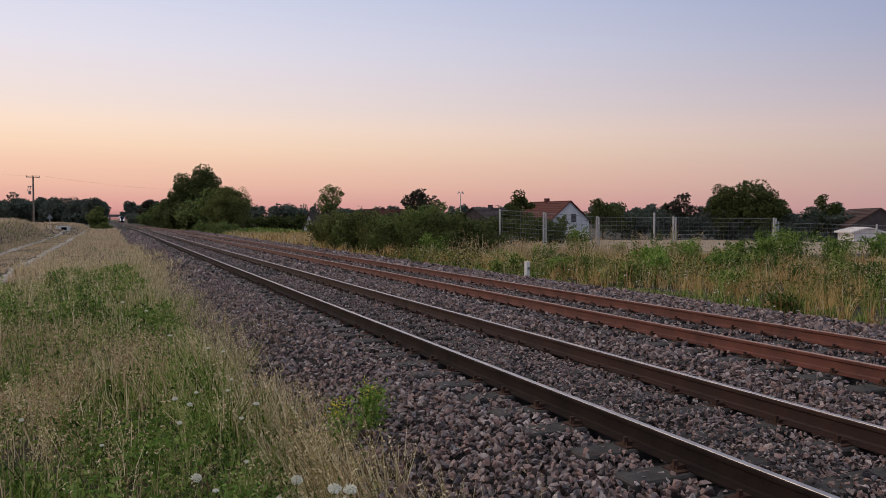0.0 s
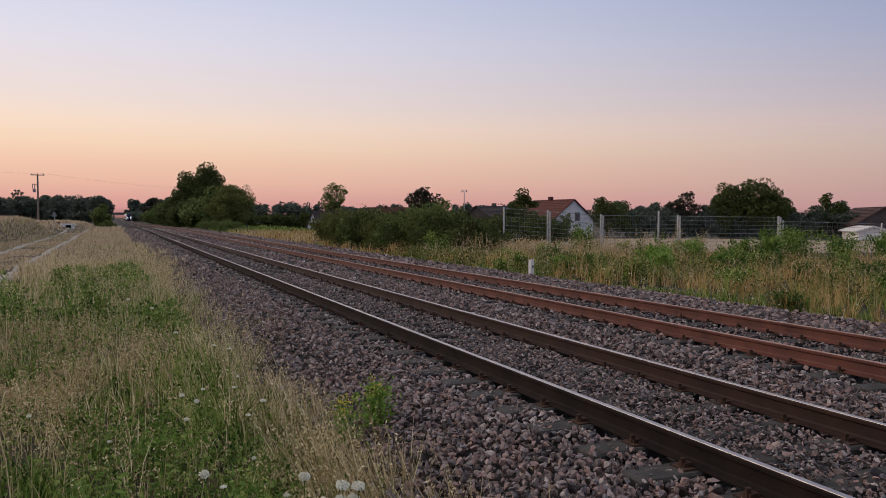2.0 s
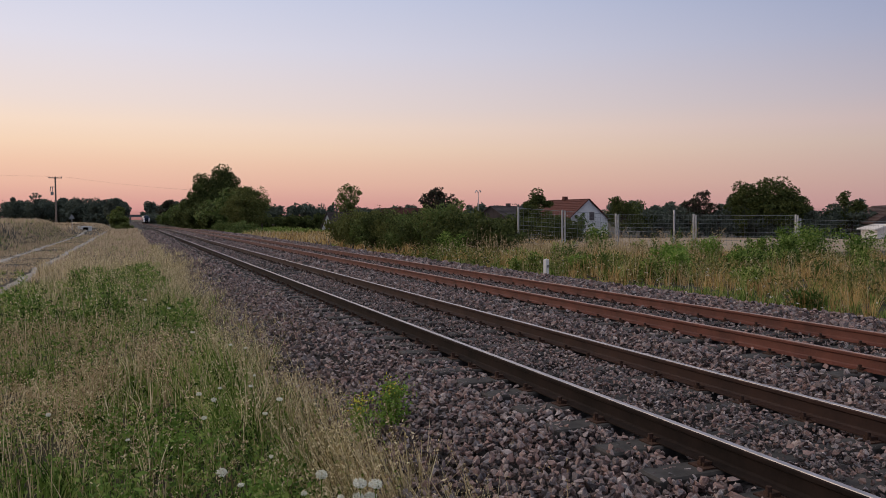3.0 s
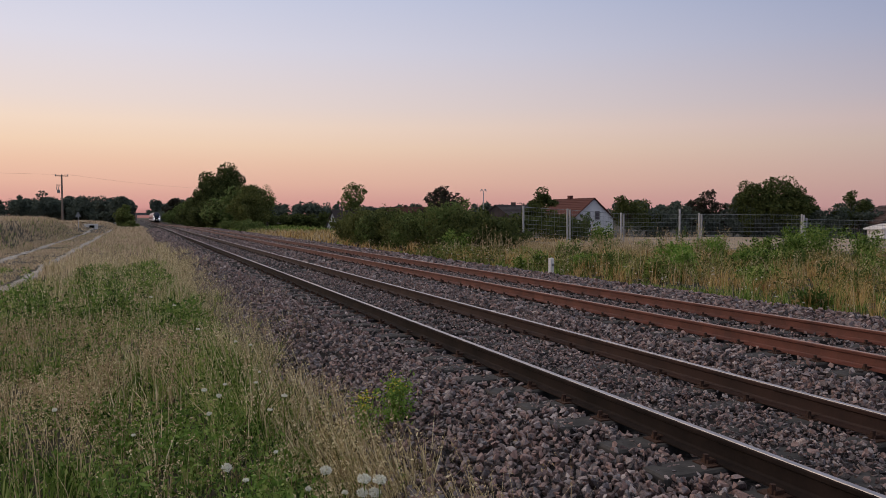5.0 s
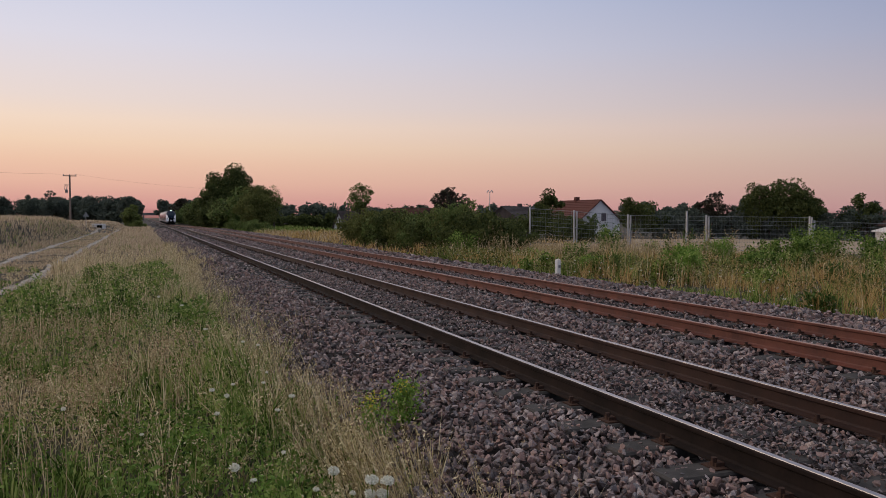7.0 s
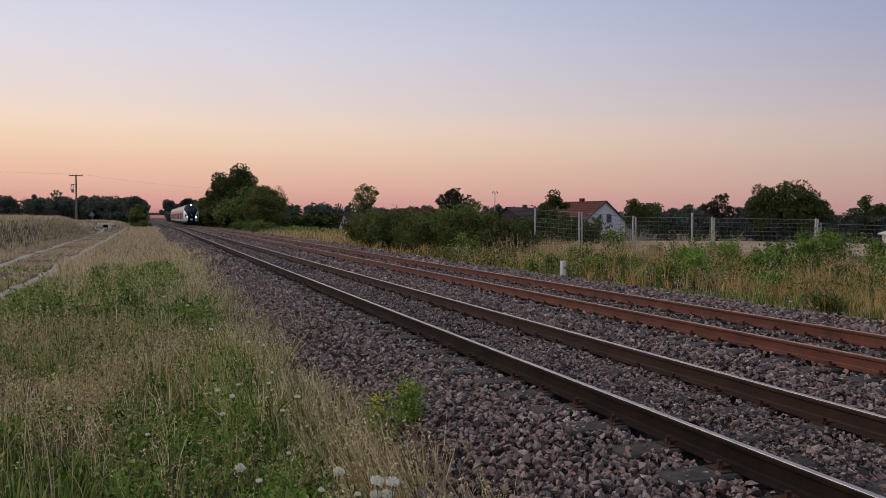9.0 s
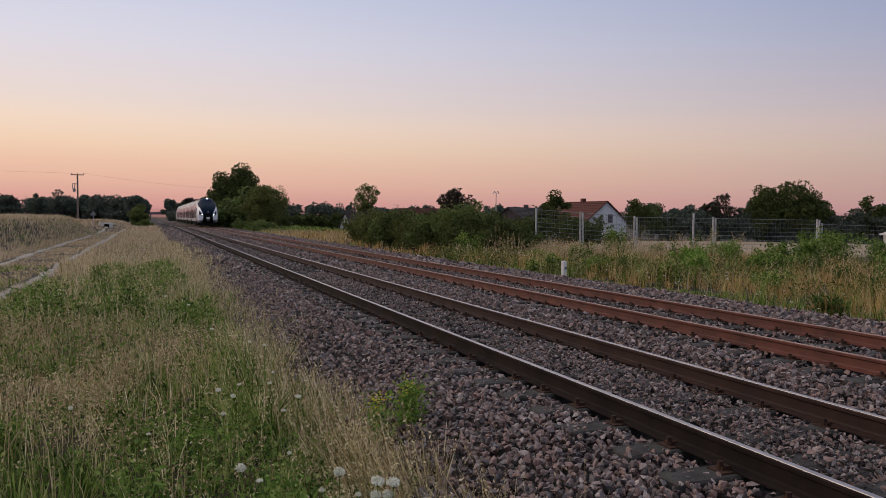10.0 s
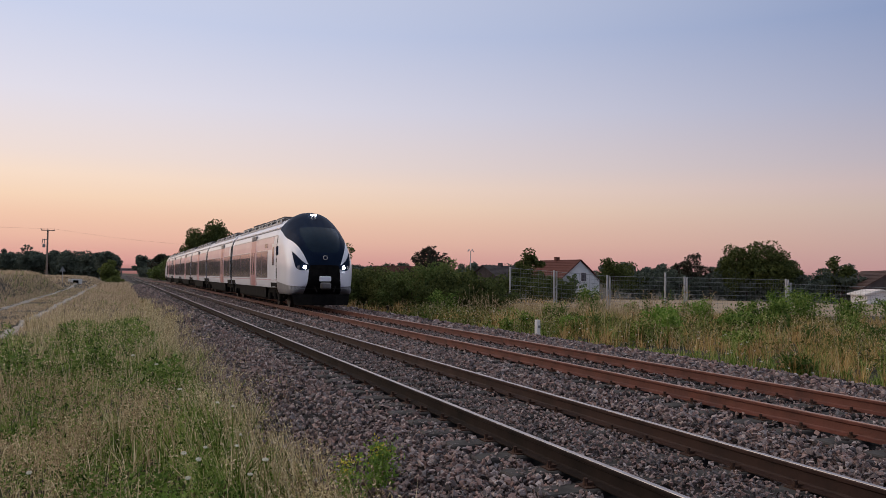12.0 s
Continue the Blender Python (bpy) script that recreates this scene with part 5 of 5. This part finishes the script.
def road_sign():
    x, y = -6.9, 110
    z = ground_z(x, y) - 0.3
    thing = empty("road_sign", x, y, z)
    bm = bmesh.new()
    rod(bm, (0, 0, 0), (0, 0, 2.4), 0.04, n=8)
    part("post", bm, M_GALV, thing)
    bm = bmesh.new()
    loft(bm, [[(-0.36, q, 1.8), (0.36, q, 1.8), (0, q, 2.45)] for q in (-0.07, -0.045)], caps=True)
    part("sign_plate", bm, M_WIRE, thing, "grey back of a triangular plate")
    tagged(thing, "triangular road sign seen from its grey back", "road sign")


road_sign()


def culvert_head():
    x, y = -5.90, 120
    thing = empty("culvert_head", x, y, ground_z(x, y) - 0.05, 12)
    bm = bmesh.new()
    box(bm, -0.9, 0.9, -0.15, 0.25, 0.42, 0.62, 0.03)
    box(bm, -0.9, -0.25, -0.12, 0.22, -0.1, 0.42, 0.02)
    box(bm, 0.45, 0.9, -0.12, 0.22, -0.1, 0.42, 0.02)
    part("slab", bm, M_WHITE, thing, "pale weathered concrete slab on two blocks")
    bm = bmesh.new()
    box(bm, -0.25, 0.45, 0.08, 0.2, -0.1, 0.42)
    part("opening", bm, M_BLACK, thing, "dark opening")
    tagged(thing, "pale concrete culvert head in the grass beside the track", "culvert")


culvert_head()


def overpass():
    thing = empty("overpass", 4, 642, -2.6)
    bm = bmesh.new()
    box(bm, -40, 44, -4, 4, 5.7, 7.0)
    part("deck", bm, M_CONC, thing)
    for q in (-3.5, 13.0):
        bm = bmesh.new()
        box(bm, q - 0.6, q + 0.6, -3.5, 3.5, 0, 5.7)
        part("pier", bm, M_CONC, thing)
    bm = bmesh.new()
    box(bm, -40, 44, -4.15, -4.0, 7.0, 7.6)
    part("parapet", bm, M_CONC, thing)
    tagged(thing, "distant grey concrete road bridge over the line", "bridge")


overpass()


# ---- weeds and flowers ----
def far_flowers():
    rng = np.random.default_rng(61)
    xy = np.concatenate([scatter(rng, 90, 11.7, 13.0, 9, 30), scatter(rng, 90, 12.2, 16, 22, 34)])
    c = np.concatenate([xy, (zs_of(xy) + rng.uniform(0.15, 0.6, len(xy)))[:, None]], 1)
    c = np.repeat(c, 6, 0) + rng.normal(size=(len(c) * 6, 3)) * np.array([0.02, 0.02, 0.008])
    v, t = leaf_quads(rng, c, 0.016)
    tagged(tri_mesh("small_flowers", v, t, M_PETAL), "scattered small white flower heads beyond the second track", "flowers", kind="stuff")


far_flowers()
herb(2.12, 6.4, 0.10, 0.43, 800, 0.022, M_WEED_B, "bushy green weed with small yellow flowers at the ballast edge", 1, flowers=80)
herb(1.82, 6.25, 0.11, 0.45, 420, 0.02, M_WEED_B, "green weed with few yellow flowers at the ballast edge", 2, flowers=90)
rnd = random.Random(9)
for k in range(16):
    herb(rnd.uniform(-2.2, 0.9), rnd.uniform(13, 24), rnd.uniform(0.35, 0.7), rnd.uniform(0.4, 0.62), 700, 0.04, M_WEED, "leafy green weed in the verge", 20 + k)
for k in range(26):
    herb(rnd.uniform(-1.9, 1.15), rnd.uniform(3.3, 6.8), rnd.uniform(0.15, 0.35), rnd.uniform(0.2, 0.42), 360, 0.024, M_WEED_B if k % 4 == 0 else M_WEED, "low green herb between grass stalks", 50 + k)
for k, (x, y, r, h) in enumerate(((15.6, 19, 0.8, 0.8), (16.4, 20.3, 0.7, 0.85), (17.8, 18.6, 0.9, 0.75), (24.9, 22.2, 1.3, 1.45), (23.2, 22.4, 0.9, 1.1), (26.2, 21.2, 1.2, 1.1), (27.4, 20.2, 1.1, 1.0), (20.4, 30.5, 0.9, 1.4), (21.8, 24.8, 0.9, 0.9), (13.9, 22.0, 0.6, 0.5), (14.5, 33.5, 1.2, 1.1), (25.4, 23.4, 1.2, 1.25), (28.4, 20.8, 1.2, 1.2), (22.2, 22.9, 0.9, 0.9))):
    herb(x, y, r, h * 1.1, 2200, 0.055, M_WEED_B if k in (0, 1, 8, 9) else M_WEED, "leafy green weed clump beyond the second track", 80 + k)
for k in range(18):
    herb(rnd.uniform(12.2, 24), rnd.uniform(10, 32), rnd.uniform(0.3, 0.8), rnd.uniform(0.4, 0.8), 700, 0.05, M_GREEN, "dull green weed in the dry grass", 110 + k)


for k, (x, y, h) in enumerate(((20.6, 25.4, 1.5), (21.2, 25.0, 1.7), (19.9, 25.8, 1.2), (22.0, 24.6, 1.4), (18.8, 27.5, 1.2), (20.2, 31.0, 1.5))):
    herb(x, y, 0.28, h, 260, 0.04, M_BROWN if k % 2 else M_WEED_D, "tall thin weed with drying leaves in front of the fence", 150 + k, name="tall_weed")
for k in range(26):
    herb(rnd.uniform(11.9, 25), rnd.uniform(8, 30), rnd.uniform(0.3, 0.9), rnd.uniform(0.35, 0.9), 600, 0.05, M_WEED_D if k % 3 else M_GREEN, "dark weed clump among the dry grass", 400 + k)


def wild_carrot(x, y, top, r, seed):
    rng = np.random.default_rng(seed)
    z = max(ground_z(x, y), -0.5)
    thing = empty("wild_carrot", x, y, z)
    h = top - z
    bm = bmesh.new()
    rod(bm, (rng.uniform(-0.05, 0.05), rng.uniform(-0.05, 0.05), -0.02), (0, 0, h - 0.03), 0.0035, 0.0025, 5)
    for k in range(10):
        a = k * 0.63
        rod(bm, (0, 0, h - 0.035), (math.cos(a) * r * 0.7, math.sin(a) * r * 0.7, h - 0.004), 0.0015, n=4)
    part("stem", bm, M_GREEN, thing)
    n = 240
    a, q = rng.uniform(0, 6.28, n), np.sqrt(rng.uniform(0, 1, n)) * r * 0.9
    c = np.stack([np.cos(a) * q, np.sin(a) * q, h + 0.12 * (r - q) + rng.uniform(-0.004, 0.004, n)], 1)
    v, t = leaf_quads(rng, c, 0.24 * r)
    tilt = np.array(Matrix.Rotation(radians(rng.uniform(5, 40)), 3, "X"))
    v = (v - [0, 0, h]) @ tilt.T + [0, 0, h]
    tri_mesh("umbel", v, t, M_PETAL, thing)
    tagged(thing, "white flowering wild carrot in the grass", "flower", "wild carrots")


FLOWERS = """0.95 4.09 0.05 0.050;1.05 3.68 0.12 0.055;1.12 3.64 0.12 0.055;1.04 3.68 0.05 0.045;1.10 3.66 0.05 0.050;0.45 4.34 0.05 0.045;0.60 8.50 0.25 0.050;0.44 5.69 0.20 0.045;0.43 5.19 0.15 0.040;0.52 5.47 0.20 0.040;0.82 5.81 0.20 0.035;0.98 5.52 0.15 0.050;0.91 7.82 0.20 0.040;1.02 7.56 0.20 0.040;0.85 5.35 0.10 0.040;0.96 3.72 0.05 0.035;0.83 3.98 0.00 0.035;0.54 4.24 0.00 0.040;0.19 11.71 0.30 0.050;0.45 10.47 0.30 0.050;-0.50 5.46 0.20 0.035;0.94 6.45 0.15 0.030;0.60 5.83 0.20 0.035;0.75 4.52 0.05 0.030;-0.03 5.03 0.10 0.030"""
for k, row in enumerate(FLOWERS.split(";")):
    x, y, top, r = [float(q) for q in row.split()]
    wild_carrot(x, y, top, r * (0.68 if k < 6 else 0.48), 200 + k)


# ---- crushed stone ----
def stone_shapes(rng, count, detail):
    shapes = []
    for _ in range(count):
        bm = bmesh.new()
        for p in rng.normal(size=(detail, 3)):
            p = p / np.linalg.norm(p) * rng.uniform(0.8, 1.1)
            bm.verts.new(p * np.array([1.0, 0.78, 0.62]))
        r = bmesh.ops.convex_hull(bm, input=bm.verts)
        bmesh.ops.delete(bm, geom=[g for g in r["geom_interior"] if isinstance(g, bmesh.types.BMVert)], context="VERTS")
        bmesh.ops.triangulate(bm, faces=bm.faces)
        bmesh.ops.recalc_face_normals(bm, faces=bm.faces)
        bm.verts.index_update()
        shapes.append((np.array([v.co for v in bm.verts]), np.array([[v.index for v in f.verts] for f in bm.faces])))
        bm.free()
    return shapes


def turns(rng, n):
    q = rng.normal(size=(n, 4))
    q /= np.linalg.norm(q, axis=1, keepdims=True)
    w, x, y, z = q.T
    return np.stack([1 - 2 * (y * y + z * z), 2 * (x * y - w * z), 2 * (x * z + w * y), 2 * (x * y + w * z), 1 - 2 * (x * x + z * z), 2 * (y * z - w * x), 2 * (x * z - w * y), 2 * (y * z + w * x), 1 - 2 * (x * x + y * y)], 1).reshape(n, 3, 3)


def lay_stones(rng, xy, size):
    """Places, turns and sizes of stones on the bed; clear of rails, half clear of sleepers and larger outside the rails."""
    keep = np.ones(len(xy), bool)
    for rx in RAILS:
        keep &= np.abs(xy[:, 0] - rx) > 0.085
    on = np.zeros(len(xy), bool)
    for tx in TRACKS:
        on |= np.abs(xy[:, 0] - tx) < 1.28
    phase = np.abs(((xy[:, 1] - 0.35) / 0.6 + 0.5) % 1 - 0.5) * 0.6
    near_rail = np.min(np.abs(xy[:, :1] - np.array(RAILS)[None]), axis=1)
    bare = on & (phase < 0.135) & ((near_rail < 0.18) | (rng.uniform(0, 1, len(xy)) < 0.1))
    xy = xy[keep & ~bare]
    s = size * rng.uniform(0.6, 1.35, len(xy))
    inner = np.zeros(len(xy), bool)
    for tx in TRACKS:
        inner |= np.abs(xy[:, 0] - tx) < 0.7
    s = np.where(inner, s * 0.72, s)
    s = np.where(xy[:, 0] > 9.2, s * 1.3, s)
    near_rail = np.min(np.abs(xy[:, :1] - np.array(RAILS)[None]), axis=1)
    z = np.array([bed_z(x) + dip(y) for x, y in xy]) + rng.uniform(-0.06, 0.034, len(xy)) - 0.03 * (near_rail < 0.16)
    return xy, z, s


def ballast(name, label, n, area, size, detail, seed):
    rng = np.random.default_rng(seed)
    xy, z, s = lay_stones(rng, scatter(rng, n, *area), size)
    shapes = stone_shapes(rng, 14, detail)
    which = rng.integers(0, 14, len(xy))
    vs, ts, base = [], [], 0
    for k, (sv, st) in enumerate(shapes):
        i = np.nonzero(which == k)[0]
        if not len(i):
            continue
        rot = turns(rng, len(i))
        rot[:, 2] *= 0.92
        v = np.einsum("nij,vj->nvi", rot, sv) * s[i][:, None, None]
        v += np.stack([xy[i, 0], xy[i, 1], z[i]], 1)[:, None]
        ts.append((np.arange(len(i))[:, None, None] * len(sv) + st[None] + base).reshape(-1, 3))
        vs.append(v.reshape(-1, 3))
        base += len(i) * len(sv)
    ob = tri_mesh(name, np.concatenate(vs), np.concatenate(ts), M_STONE)
    ob.data.shade_flat()
    return tagged(ob, label, "ballast", kind="stuff")


ballast("ballast_stones", "pinkish grey crushed granite beside the near track", 24000, (1.45, 6.2, 2.2, 9), 0.037, 9, 31)
ballast("ballast_stones", "pinkish grey crushed granite along the near track", 21000, (1.5, 6.2, 9, 22), 0.044, 7, 32)
ballast("ballast_stones", "grey crushed granite round the second track", 25000, (5.6, 12.0, 4, 22), 0.047, 7, 33)
ballast("ballast_stones", "grey crushed granite further along the line", 22000, (1.6, 11.9, 22, 60), 0.07, 6, 34)
ballast("ballast_stones", "grey crushed granite far along the line", 11000, (1.6, 11.9, 60, 130), 0.12, 6, 36)
ballast("ballast_stones", "coarse grey crushed granite under both tracks", 7000, (1.6, 11.9, -12, 4), 0.075, 6, 37)


ballast("ballast_stones", "pinkish grey crushed granite beside and under the near track", 9000, (1.5, 6.2, -5, 2.4), 0.048, 6, 38)


def single_stones():
    rng = np.random.default_rng(35)
    xy, z, s = lay_stones(rng, scatter(rng, 420, 1.75, 3.3, 3.3, 6.0), 0.035)
    meshes = []
    for v, t in stone_shapes(rng, 10, 9):
        me = bpy.data.meshes.new("stone")
        me.from_pydata([tuple(p) for p in v], [], [tuple(int(q) for q in f) for f in t])
        me.materials.append(M_STONE_ONE)
        meshes.append(me)
    for k in range(min(300, len(xy))):
        ob = new("stone", meshes[k % 10])
        ob.parent = bed
        ob.matrix_basis = pose(xy[k, 0], xy[k, 1], z[k] + 0.012, *rng.uniform(0, 360, 3)) @ Matrix.Scale(s[k], 4)


single_stones()


def motions():
    rows = []
    for k in range(25):
        t = 0.5 * k
        y = 31.6 + 42.55 * (12.0 - t)
        rows.append((t, pose(TRACKS[1], y, dip(y))))
    walk(train, rows)


motions()
